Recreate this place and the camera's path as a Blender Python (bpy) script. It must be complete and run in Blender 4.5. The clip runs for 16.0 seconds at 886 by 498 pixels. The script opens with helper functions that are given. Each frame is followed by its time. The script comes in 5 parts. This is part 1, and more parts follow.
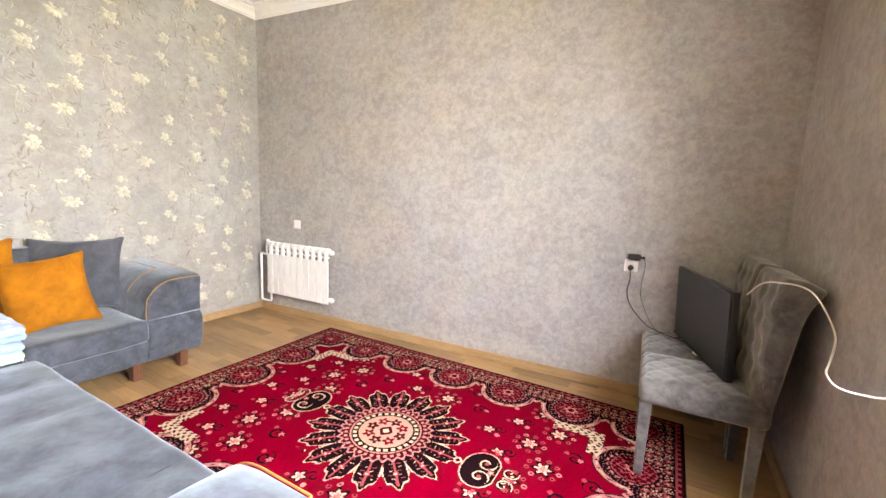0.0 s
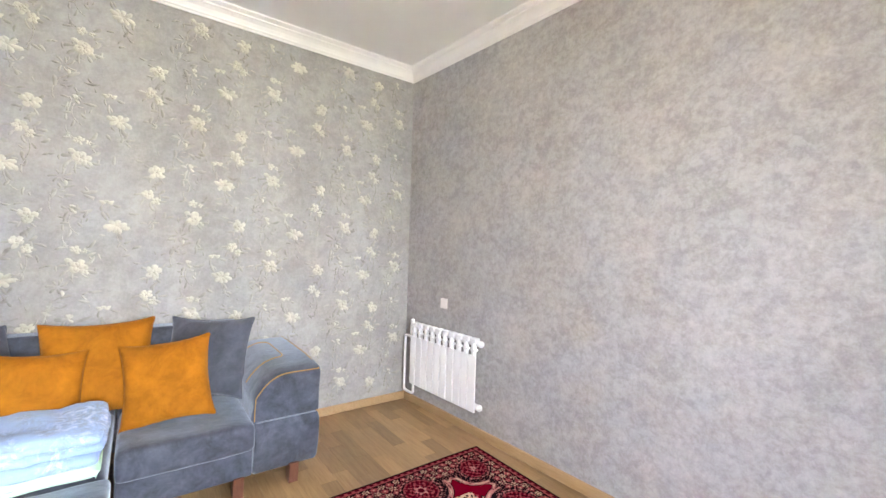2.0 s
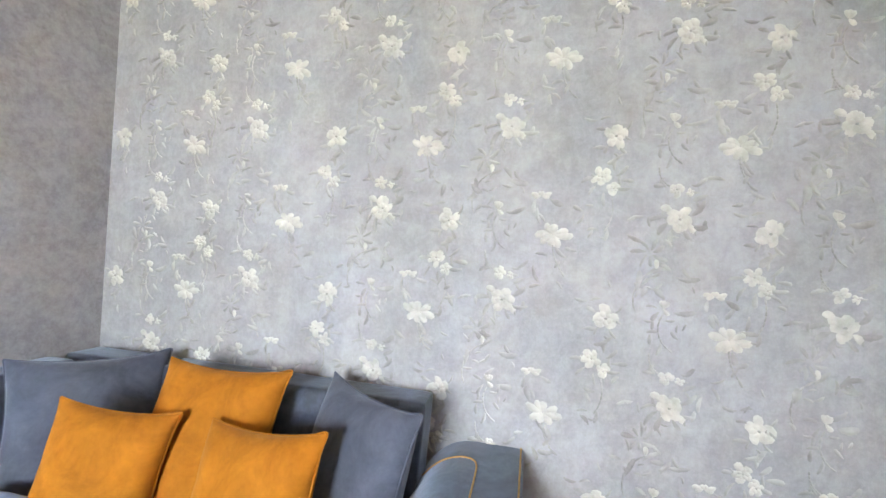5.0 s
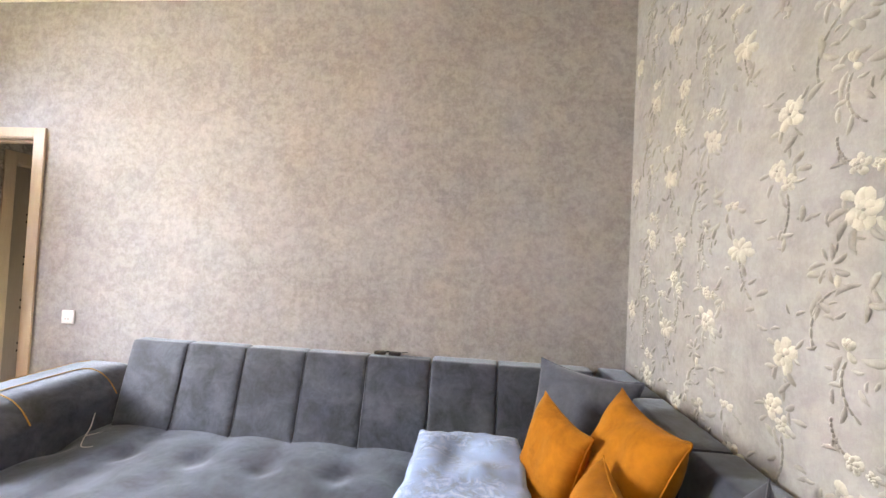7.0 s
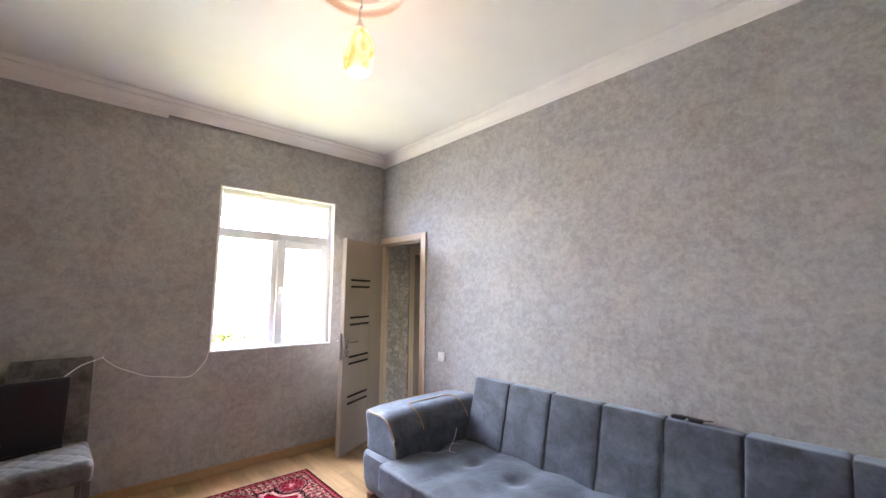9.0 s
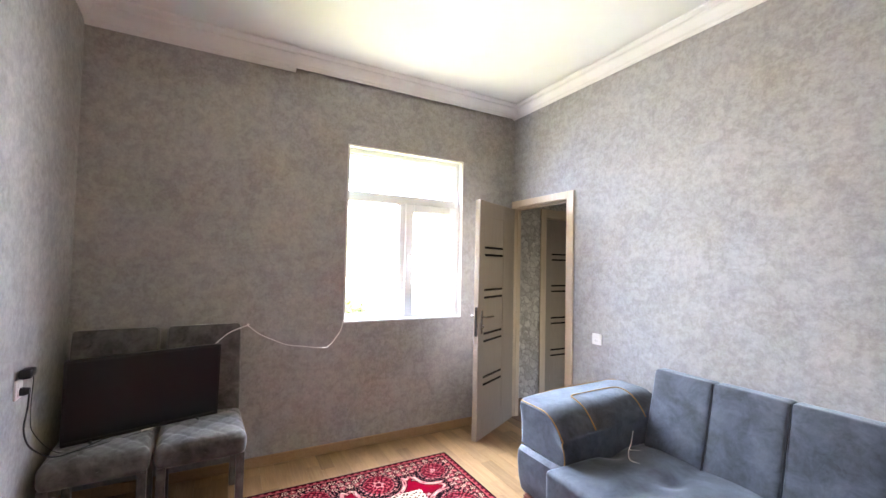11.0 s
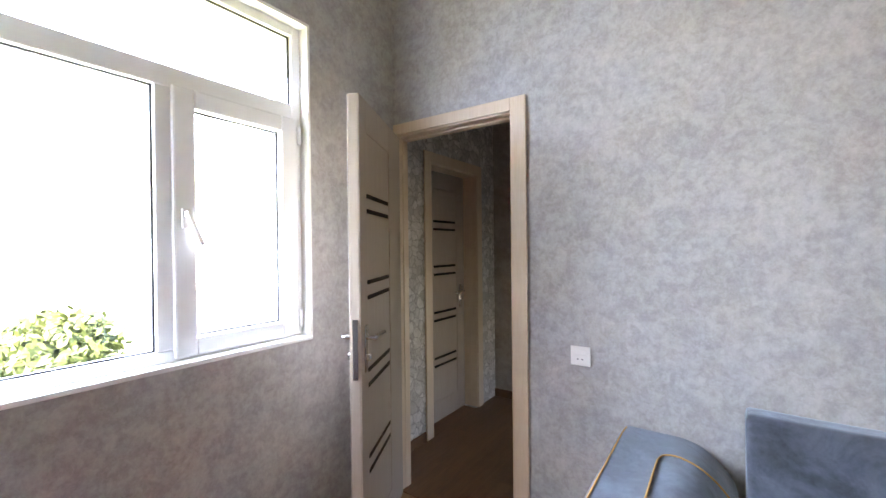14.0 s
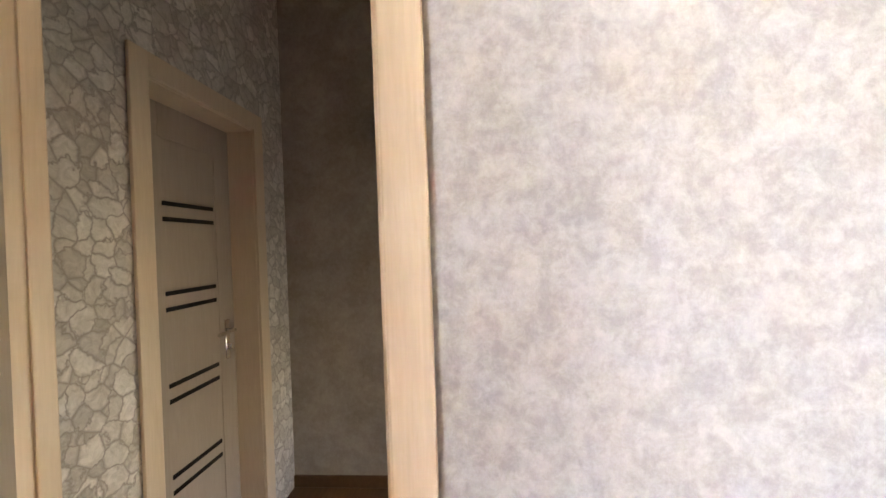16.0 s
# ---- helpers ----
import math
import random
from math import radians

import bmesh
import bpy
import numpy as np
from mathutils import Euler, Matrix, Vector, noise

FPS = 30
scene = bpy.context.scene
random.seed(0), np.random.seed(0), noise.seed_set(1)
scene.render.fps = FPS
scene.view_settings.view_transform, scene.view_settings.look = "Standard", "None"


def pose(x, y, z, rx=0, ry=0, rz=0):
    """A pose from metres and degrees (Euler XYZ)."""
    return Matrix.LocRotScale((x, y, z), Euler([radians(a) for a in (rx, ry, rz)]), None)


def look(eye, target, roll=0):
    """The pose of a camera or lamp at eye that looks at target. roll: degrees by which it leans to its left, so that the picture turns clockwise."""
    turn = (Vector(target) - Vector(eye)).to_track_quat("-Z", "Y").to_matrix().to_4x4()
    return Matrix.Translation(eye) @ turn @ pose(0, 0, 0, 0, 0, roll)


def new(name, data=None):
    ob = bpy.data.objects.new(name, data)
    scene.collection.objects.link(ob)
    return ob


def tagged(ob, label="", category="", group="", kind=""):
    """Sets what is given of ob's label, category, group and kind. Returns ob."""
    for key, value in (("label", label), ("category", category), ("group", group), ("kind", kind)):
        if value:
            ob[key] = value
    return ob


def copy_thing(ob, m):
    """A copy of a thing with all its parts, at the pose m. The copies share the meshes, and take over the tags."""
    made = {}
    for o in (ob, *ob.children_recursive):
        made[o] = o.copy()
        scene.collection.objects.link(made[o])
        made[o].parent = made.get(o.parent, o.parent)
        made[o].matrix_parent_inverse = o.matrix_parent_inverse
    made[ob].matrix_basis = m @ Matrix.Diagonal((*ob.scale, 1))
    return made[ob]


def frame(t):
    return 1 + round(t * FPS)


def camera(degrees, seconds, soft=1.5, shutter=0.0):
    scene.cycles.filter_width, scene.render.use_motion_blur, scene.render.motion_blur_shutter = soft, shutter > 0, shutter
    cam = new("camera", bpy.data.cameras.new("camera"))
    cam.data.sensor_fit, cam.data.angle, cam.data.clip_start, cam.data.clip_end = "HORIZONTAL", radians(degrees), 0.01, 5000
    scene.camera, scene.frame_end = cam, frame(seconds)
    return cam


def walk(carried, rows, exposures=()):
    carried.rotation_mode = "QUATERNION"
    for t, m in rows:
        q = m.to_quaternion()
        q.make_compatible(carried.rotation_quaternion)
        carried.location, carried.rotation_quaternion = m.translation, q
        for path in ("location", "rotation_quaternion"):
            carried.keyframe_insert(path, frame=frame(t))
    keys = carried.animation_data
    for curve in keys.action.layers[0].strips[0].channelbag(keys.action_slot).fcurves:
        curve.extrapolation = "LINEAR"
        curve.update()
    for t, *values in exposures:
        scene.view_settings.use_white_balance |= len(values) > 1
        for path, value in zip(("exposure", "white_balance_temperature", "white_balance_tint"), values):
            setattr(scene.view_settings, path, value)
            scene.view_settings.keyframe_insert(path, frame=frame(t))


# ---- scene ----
cam = camera(95.1, 16.0)
PATH = [
    (0, (3.733, 0.289, 1.332), (2.767, 2.016, 1.041), 2.5),
    (0.5, (3.63, 0.411, 1.389), (2.595, 2.118, 1.28), 1.7),
    (1, (3.442, 0.583, 1.423), (2.302, 2.226, 1.454), 1.1),
    (1.5, (3.331, 0.835, 1.413), (1.929, 2.26, 1.488), 0.9),
    (2, (3.169, 1.059, 1.379), (1.566, 2.255, 1.376), 1.8),
    (2.5, (2.913, 1.276, 1.377), (1.229, 2.354, 1.411), 1.9),
    (3, (2.698, 1.487, 1.392), (0.879, 2.308, 1.513), 0.8),
    (5.5, (1.216, 1.942, 1.367), (-0.453, 0.841, 1.332), 3.8),
    (6, (0.991, 1.937, 1.363), (0.054, 0.17, 1.314), 3.4),
    (6.5, (0.862, 2.068, 1.399), (0.676, 0.078, 1.326), 1.6),
    (7, (0.804, 2.273, 1.374), (0.987, 0.282, 1.429), 2.8),
    (7.5, (0.688, 2.385, 1.464), (1.214, 0.504, 1.892), 1.9),
    (8, (0.492, 2.382, 1.482), (1.457, 0.719, 2.032), 1.1),
    (8.5, (0.424, 2.423, 1.49), (1.761, 1.0, 1.925), 0.3),
    (9, (0.495, 2.454, 1.475), (1.987, 1.141, 1.696), 0.6),
    (9.5, (0.618, 2.546, 1.473), (2.205, 1.332, 1.559), 0.9),
    (9.7, (0.657, 2.547, 1.466), (2.282, 1.384, 1.54), 0.9),
    (12, (1.697, 2.277, 1.446), (3.478, 1.371, 1.523), 1.4),
    (12.5, (1.964, 2.151, 1.416), (3.7, 1.159, 1.415), 2.2),
    (13, (2.228, 2.064, 1.43), (3.842, 0.883, 1.42), 1.6),
    (13.5, (2.528, 1.891, 1.403), (4.024, 0.565, 1.423), -0.5),
    (14, (2.781, 1.738, 1.385), (3.925, 0.098, 1.374), -0.6),
    (14.5, (2.965, 1.518, 1.399), (3.596, -0.377, 1.304), 0.2),
    (15, (3.119, 1.143, 1.403), (3.494, -0.808, 1.176), -0.6),
    (15.5, (3.315, 0.911, 1.412), (3.506, -1.071, 1.218), 0.1),
    (16, (3.448, 0.668, 1.382), (3.604, -1.326, 1.364), -2.0),
]
EXPOSURE = [(0, 4.36, 8000, 25), (1, 4.2, 7300, 25), (2.5, 4.1, 6900, 25), (3, 4.1, 6700, 24), (5.5, 4.22, 6400, 23), (6, 4.28, 6500, 22), (6.5, 4.25, 7500, 25), (7, 4.1, 7800, 28), (8, 3.15, 7100, 30), (9, 3.62, 6700, 27), (9.7, 3.76, 6700, 26), (12.5, 4.05, 6400, 22), (14, 3.6, 6400, 24), (14.5, 3.4, 6500, 26), (15, 3.85, 6700, 26), (15.5, 4.3, 7200, 27), (16, 4.5, 7500, 27)]
walk(cam, [(t, look(eye, target, roll)) for t, eye, target, roll in PATH], EXPOSURE)

# ---- world and sun ----
world = bpy.data.worlds.new("sky")
scene.world = world
world.use_nodes = True
wn = world.node_tree
sky = wn.nodes.new("ShaderNodeTexSky")
sky.sky_type, sky.sun_disc = "NISHITA", False
sky.sun_elevation, sky.sun_rotation = radians(48), radians(340)
sky.air_density, sky.dust_density = 1.0, 1.2
wn.nodes["Background"].inputs[1].default_value = 0.15
wn.links.new(sky.outputs[0], wn.nodes["Background"].inputs[0])
sun = new("sun", bpy.data.lights.new("sun", "SUN"))
sun.data.energy, sun.data.angle, sun.data.color = 5.0, radians(0.6), (1.0, 0.95, 0.86)
SKY_W, GARDEN_W = 19.5, 2.3
sun.matrix_world = look((0, 0, 0), (0.30, -0.85, -1.0))

# daylight in the window's opening: the sky's cool light from above in two strips, the sunlit garden's from below
DAY = (("window_sky_light", SKY_W / 2, (0.655, 0.81, 1.0), 1.36, -1.15, 0.52), ("window_sky_light", SKY_W / 2, (0.655, 0.81, 1.0), 1.98, -1.15, 0.52), ("window_garden_light", GARDEN_W, (0.98, 1.0, 0.28), 1.50, 0.75, 0.70))
for lamp_name, watts, colour, rise, drop, tall in DAY:
    day = new(lamp_name, bpy.data.lights.new(lamp_name, "AREA"))
    day.data.shape, day.data.size, day.data.size_y = "RECTANGLE", 0.98, tall
    day.data.energy, day.data.color, day.data.spread = watts, colour, radians(172)
    day.matrix_world = look((4.66, 1.11, rise), (3.66, 1.17, rise + drop))

# ---- plan ----
L, H, CEIL = 4.32, 2.88, 2.985          # window wall, lower edge of the cornice, ceiling
R0, RS = 3.03, 0.0555                   # radiator wall runs a little askew
T = 0.085                                # wall thickness
RA = math.degrees(math.atan(RS))


def ry(x):
    return R0 + RS * x


# ---- materials ----
def material(name):
    m = bpy.data.materials.new(name)
    m.use_nodes = True
    nt = m.node_tree
    return m, nt, nt.nodes["Principled BSDF"]


def node(nt, kind, **values):
    n = nt.nodes.new(kind)
    for k, v in values.items():
        n.inputs[k.replace("_", " ")].default_value = v
    return n


def coords(nt, scale=(1, 1, 1), which="Object", turn=(0, 0, 0)):
    tc = nt.nodes.new("ShaderNodeTexCoord")
    mp = nt.nodes.new("ShaderNodeMapping")
    mp.inputs["Scale"].default_value = scale
    mp.inputs["Rotation"].default_value = turn
    nt.links.new(tc.outputs[which], mp.inputs[0])
    return mp.outputs[0]


def noise_tex(nt, vec, scale, detail=4, rough=0.6, distort=0.0):
    n = node(nt, "ShaderNodeTexNoise", Scale=scale, Detail=detail, Roughness=rough, Distortion=distort)
    nt.links.new(vec, n.inputs["Vector"])
    return n.outputs[0]


def ramp(nt, fac, stops):
    r = nt.nodes.new("ShaderNodeValToRGB")
    while len(r.color_ramp.elements) < len(stops):
        r.color_ramp.elements.new(0.5)
    for e, (p, c) in zip(r.color_ramp.elements, stops):
        e.position, e.color = p, (*c, 1) if len(c) == 3 else c
    nt.links.new(fac, r.inputs[0])
    return r.outputs[0]


def mix(nt, fac, a, b, blend="MIX"):
    n = nt.nodes.new("ShaderNodeMix")
    n.data_type, n.blend_type = "RGBA", blend
    for sock, v in ((n.inputs[0], fac), (n.inputs[6], a), (n.inputs[7], b)):
        if isinstance(v, (int, float)):
            sock.default_value = v
        elif isinstance(v, tuple):
            sock.default_value = (*v, 1)
        else:
            nt.links.new(v, sock)
    return n.outputs[2]


def bump(nt, bsdf, height, strength=0.3, distance=0.01):
    b = node(nt, "ShaderNodeBump", Strength=strength, Distance=distance)
    nt.links.new(height, b.inputs["Height"])
    nt.links.new(b.outputs[0], bsdf.inputs["Normal"])


def plain(name, colour, rough=0.5, metal=0.0, vary=0.06, scale=9.0, relief=0.0, relief_scale=120.0, spec=0.5):
    m, nt, p = material(name)
    v = coords(nt)
    big = noise_tex(nt, v, scale)
    dark, light = tuple(c * (1 - vary) for c in colour), tuple(min(1, c * (1 + vary)) for c in colour)
    nt.links.new(ramp(nt, big, [(0.3, dark), (0.7, light)]), p.inputs["Base Color"])
    p.inputs["Roughness"].default_value, p.inputs["Metallic"].default_value = rough, metal
    p.inputs["Specular IOR Level"].default_value = spec
    if relief:
        bump(nt, p, noise_tex(nt, v, relief_scale), relief, 0.004)
    return m


def wallpaper(name, dark, mid, light, mottle=15.0, contrast=0.58, hue=0.014):
    """Vinyl wallpaper: broad clouds, flecks dragged sideways as by a dry brush, short fibres, and a satin sheen."""
    m, nt, p = material(name)
    v = coords(nt)
    clouds = ramp(nt, noise_tex(nt, v, 1.8, 5, 0.65), [(0.34, dark), (0.52, mid), (0.70, light)])
    fleck = noise_tex(nt, v, mottle, 6, 0.74, 0.35)
    curl = noise_tex(nt, coords(nt, (0.9, 0.9, 1.1)), mottle * 0.4, 4, 0.6, 1.2)
    fibre = noise_tex(nt, coords(nt, (1.1, 1.1, 0.9)), 52.0, 4, 0.75, 0.3)
    strokes = ramp(nt, mix(nt, 0.38, fleck, curl), [(0.425, dark), (0.5, mid), (0.575, light)])
    brushed = ramp(nt, fibre, [(0.36, dark), (0.5, mid), (0.62, light)])
    paper = mix(nt, contrast, clouds, mix(nt, 0.40, strokes, brushed))
    warm = ramp(nt, noise_tex(nt, v, 4.0, 4, 0.65), [(0.35, (1 + hue, 1.0, 1 - hue)), (0.65, (1 - hue * 0.6, 1.0, 1 + hue))])
    nt.links.new(mix(nt, 1.0, paper, warm, "MULTIPLY"), p.inputs["Base Color"])
    rough = node(nt, "ShaderNodeMapRange", To_Min=0.74, To_Max=0.54)
    nt.links.new(fleck, rough.inputs["Value"])
    nt.links.new(rough.outputs[0], p.inputs["Roughness"])
    p.inputs["Specular IOR Level"].default_value = 0.45
    bump(nt, p, mix(nt, 0.5, fleck, brushed), 0.30, 0.003)
    return m


def fabric(name, colour, vary=0.25, nap=0.5, weave=420.0, sheen_tint=(1, 1, 1), rough=0.85, gloss=0.2, crease=0.0):
    """Velour: blotches where the nap lies differently, fine weave, sheen at grazing angles."""
    m, nt, p = material(name)
    v = coords(nt)
    blot = noise_tex(nt, v, 8.0, 5, 0.66, 0.5)
    small = noise_tex(nt, v, 38.0, 4, 0.7)
    lo, hi = tuple(c * (1 - vary) for c in colour), tuple(c * (1 + vary) for c in colour)
    base = mix(nt, 0.3, ramp(nt, blot, [(0.38, lo), (0.52, colour), (0.66, hi)]), ramp(nt, small, [(0.3, lo), (0.7, hi)]))
    nt.links.new(base, p.inputs["Base Color"])
    p.inputs["Roughness"].default_value = rough
    p.inputs["Specular IOR Level"].default_value = gloss
    p.inputs["Sheen Weight"].default_value, p.inputs["Sheen Roughness"].default_value = nap, 0.4
    p.inputs["Sheen Tint"].default_value = (*sheen_tint, 1)
    fine = node(nt, "ShaderNodeBump", Strength=0.28, Distance=0.003)
    nt.links.new(mix(nt, 0.6, noise_tex(nt, v, weave, 2), small), fine.inputs["Height"])
    if crease:
        fold = node(nt, "ShaderNodeBump", Strength=crease, Distance=0.02)
        nt.links.new(noise_tex(nt, coords(nt, (1.0, 0.7, 1.0), turn=(0.3, 0.2, 0.6)), 6.0, 3, 0.5, 0.5), fold.inputs["Height"])
        nt.links.new(fold.outputs[0], fine.inputs["Normal"])
    nt.links.new(fine.outputs[0], p.inputs["Normal"])
    return m


def wood(name, dark, light, along="x", rough=0.42, per_piece=0.35, grain=1.0):
    """Grained wood; each piece takes a tone of its own."""
    m, nt, p = material(name)
    s = {"x": (0.6, 9, 9), "y": (9, 0.6, 9), "z": (9, 9, 0.6)}[along]
    info = nt.nodes.new("ShaderNodeObjectInfo")
    tc = nt.nodes.new("ShaderNodeTexCoord")
    off = nt.nodes.new("ShaderNodeVectorMath")
    off.operation = "SCALE"
    off.inputs[0].default_value = (17.0, 11.0, 5.0)
    nt.links.new(info.outputs["Random"], off.inputs["Scale"])
    add = nt.nodes.new("ShaderNodeVectorMath")
    nt.links.new(tc.outputs["Object"], add.inputs[0])
    nt.links.new(off.outputs[0], add.inputs[1])
    mp = nt.nodes.new("ShaderNodeMapping")
    mp.inputs["Scale"].default_value = s
    nt.links.new(add.outputs[0], mp.inputs[0])
    g1 = noise_tex(nt, mp.outputs[0], 3.0 * grain, 6, 0.7, 1.2)
    g2 = noise_tex(nt, mp.outputs[0], 16.0 * grain, 3, 0.6)
    base = mix(nt, 0.35, ramp(nt, g1, [(0.28, dark), (0.7, light)]), ramp(nt, g2, [(0.35, dark), (0.65, light)]))
    tone = ramp(nt, info.outputs["Random"], [(0, (1 - per_piece,) * 3), (1, (1.0,) * 3)])
    nt.links.new(mix(nt, 1.0, base, tone, "MULTIPLY"), p.inputs["Base Color"])
    p.inputs["Roughness"].default_value = rough
    bump(nt, p, g2, 0.12, 0.002)
    return m


def stone_paper(name):
    """Printed wallpaper of small rounded pale stones with shaded joints."""
    m, nt, p = material(name)
    v = coords(nt)
    warp = noise_tex(nt, v, 9.0, 4)
    mp = mix(nt, 0.12, v, warp, "ADD")
    edge = nt.nodes.new("ShaderNodeTexVoronoi")
    edge.feature = "DISTANCE_TO_EDGE"
    edge.inputs["Scale"].default_value = 16.0
    nt.links.new(mp, edge.inputs["Vector"])
    cell = nt.nodes.new("ShaderNodeTexVoronoi")
    cell.inputs["Scale"].default_value = 16.0
    nt.links.new(mp, cell.inputs["Vector"])
    tone = ramp(nt, cell.outputs["Color"], [(0.1, (0.50, 0.46, 0.41)), (0.9, (0.78, 0.74, 0.68))])
    grain = ramp(nt, noise_tex(nt, v, 28, 5, 0.75, 0.8), [(0.32, (0.66, 0.64, 0.61)), (0.62, (1, 1, 1))])
    stones = mix(nt, 1.0, tone, grain, "MULTIPLY")
    joint = ramp(nt, edge.outputs["Distance"], [(0.0, (0, 0, 0)), (0.03, (0.45, 0.45, 0.45)), (0.10, (1, 1, 1))])
    nt.links.new(mix(nt, joint, (0.33, 0.29, 0.25), stones), p.inputs["Base Color"])
    p.inputs["Roughness"].default_value = 0.6
    bump(nt, p, joint, 0.5, 0.006)
    return m


def rug_material():
    m, nt, p = material("rug_pile")
    at = nt.nodes.new("ShaderNodeAttribute")
    at.attribute_name = "dye"
    v = coords(nt)
    tuft = noise_tex(nt, v, 260, 2, 0.7)
    wear = noise_tex(nt, v, 6.0, 4, 0.6)
    shade = mix(nt, 0.5, ramp(nt, tuft, [(0.25, (0.62,) * 3), (0.75, (1.0,) * 3)]), ramp(nt, wear, [(0.3, (0.82,) * 3), (0.7, (1.0,) * 3)]))
    nt.links.new(mix(nt, 1.0, at.outputs["Color"], shade, "MULTIPLY"), p.inputs["Base Color"])
    p.inputs["Roughness"].default_value = 0.95
    p.inputs["Specular IOR Level"].default_value = 0.0
    bump(nt, p, tuft, 0.6, 0.005)
    return m


def bedding(name, base, print_colour):
    m, nt, p = material(name)
    v = coords(nt)
    n = noise_tex(nt, v, 16.0, 5, 0.7, 1.5)
    big = noise_tex(nt, v, 5.0, 3, 0.6, 0.5)
    pat = ramp(nt, n, [(0.42, print_colour), (0.52, base), (0.62, (0.52, 0.64, 0.82))])
    nt.links.new(mix(nt, ramp(nt, big, [(0.4, (0, 0, 0)), (0.6, (1, 1, 1))]), base, pat), p.inputs["Base Color"])
    p.inputs["Roughness"].default_value = 0.9
    p.inputs["Sheen Weight"].default_value = 0.2
    bump(nt, p, noise_tex(nt, v, 500, 2), 0.2, 0.002)
    return m


def glass_mat(name):
    m, nt, p = material(name)
    p.inputs["Base Color"].default_value = (0.97, 0.99, 0.98, 1)
    p.inputs["Transmission Weight"].default_value, p.inputs["Roughness"].default_value = 1.0, 0.0
    p.inputs["IOR"].default_value = 1.45
    return m


def lit_shade():
    """Marbled amber glass of a lamp that is switched on."""
    m, nt, p = material("lamp_glass")
    v = coords(nt, (1, 1, 0.6))
    swirl = noise_tex(nt, v, 9.0, 3, 0.6, 2.2)
    tint = ramp(nt, swirl, [(0.38, (1.0, 0.60, 0.16)), (0.5, (1.0, 0.78, 0.36)), (0.62, (1.0, 0.90, 0.64))])
    nt.links.new(tint, p.inputs["Base Color"])
    nt.links.new(tint, p.inputs["Emission Color"])
    p.inputs["Emission Strength"].default_value = 0.085
    p.inputs["Roughness"].default_value = 0.25
    return m


PAPER = wallpaper("grey_wallpaper", (0.255, 0.243, 0.233), (0.365, 0.350, 0.337), (0.475, 0.460, 0.446), 23.0, 0.68, 0.026)
FLORAL = wallpaper("floral_wallpaper_ground", (0.225, 0.217, 0.202), (0.315, 0.304, 0.285), (0.405, 0.392, 0.370), 14.0, 0.55, 0.022)
PETAL = plain("wallpaper_petal", (0.475, 0.453, 0.375), 0.65, vary=0.24, scale=16, relief=0.7, relief_scale=70)
LEAF = plain("wallpaper_leaf", (0.315, 0.300, 0.262), 0.65, vary=0.35, scale=9, relief=0.5, relief_scale=70)
HALLPAPER = wallpaper("hall_wallpaper", (0.24, 0.20, 0.155), (0.34, 0.29, 0.235), (0.44, 0.385, 0.32), 9.0)
STONE = stone_paper("stone_print_wallpaper")
WHITE_CEIL = plain("ceiling_paint", (0.80, 0.79, 0.76), 0.7, vary=0.03, scale=2.0, relief=0.1)
CORNICE = plain("cornice_foam", (0.82, 0.80, 0.77), 0.5, vary=0.03, scale=6, relief=0.06)
PVC = plain("white_pvc", (0.82, 0.83, 0.83), 0.3, vary=0.02)
PLASTIC = plain("white_plastic", (0.82, 0.81, 0.79), 0.3, vary=0.02)
ENAMEL = plain("radiator_enamel", (0.82, 0.81, 0.79), 0.28, vary=0.02)
BLACK = plain("black_plastic", (0.012, 0.012, 0.013), 0.35, vary=0.1)
SCREEN = plain("tv_screen", (0.006, 0.009, 0.010), 0.32, vary=0.05)
CHROME = plain("chrome", (0.72, 0.71, 0.70), 0.18, 1.0, vary=0.03)
RUBBER = plain("window_gasket", (0.03, 0.03, 0.03), 0.6)
SOFA = fabric("slate_velour", (0.060, 0.070, 0.091), 0.55, 0.55, sheen_tint=(0.78, 0.90, 1.0), rough=0.6, gloss=0.32, crease=0.30)
# dark colour for the back's seams and for the shade in the seat's folds
SEAM_SHADE = plain("seam_and_fold_shade", (0.03, 0.033, 0.042), 0.9)
PIPING = plain("ochre_piping", (0.40, 0.21, 0.05), 0.7, vary=0.15, scale=30)
ORANGE = fabric("orange_velour", (0.36, 0.122, 0.005), 0.26, 0.15, sheen_tint=(1.0, 0.7, 0.3), crease=0.4)
SLATE = fabric("slate_cushion", (0.080, 0.088, 0.108), 0.3, 0.4, sheen_tint=(0.85, 0.9, 1.0), crease=0.4)
CHAIR = fabric("grey_chair_velvet", (0.125, 0.117, 0.112), 0.55, 0.6, crease=0.5)
OAK = wood("oak_laminate", (0.30, 0.165, 0.066), (0.50, 0.315, 0.15), "x", 0.38, 0.42)
OAK_TRIM = wood("oak_baseboard", (0.32, 0.19, 0.085), (0.47, 0.30, 0.15), "x", 0.45, 0.15)
HALL_OAK = wood("hall_laminate", (0.13, 0.062, 0.024), (0.22, 0.115, 0.048), "y", 0.35, 0.35)
DOORWOOD = wood("pale_ash_door", (0.320, 0.260, 0.200), (0.390, 0.320, 0.252), "z", 0.45, 0.04)
CASING = wood("pale_oak_casing", (0.58, 0.45, 0.31), (0.68, 0.55, 0.40), "z", 0.45, 0.05)
LEGWOOD = wood("reddish_sofa_leg", (0.10, 0.035, 0.02), (0.20, 0.08, 0.045), "z", 0.4, 0.1)
INLAY = plain("dark_glass_strip", (0.02, 0.018, 0.018), 0.2)
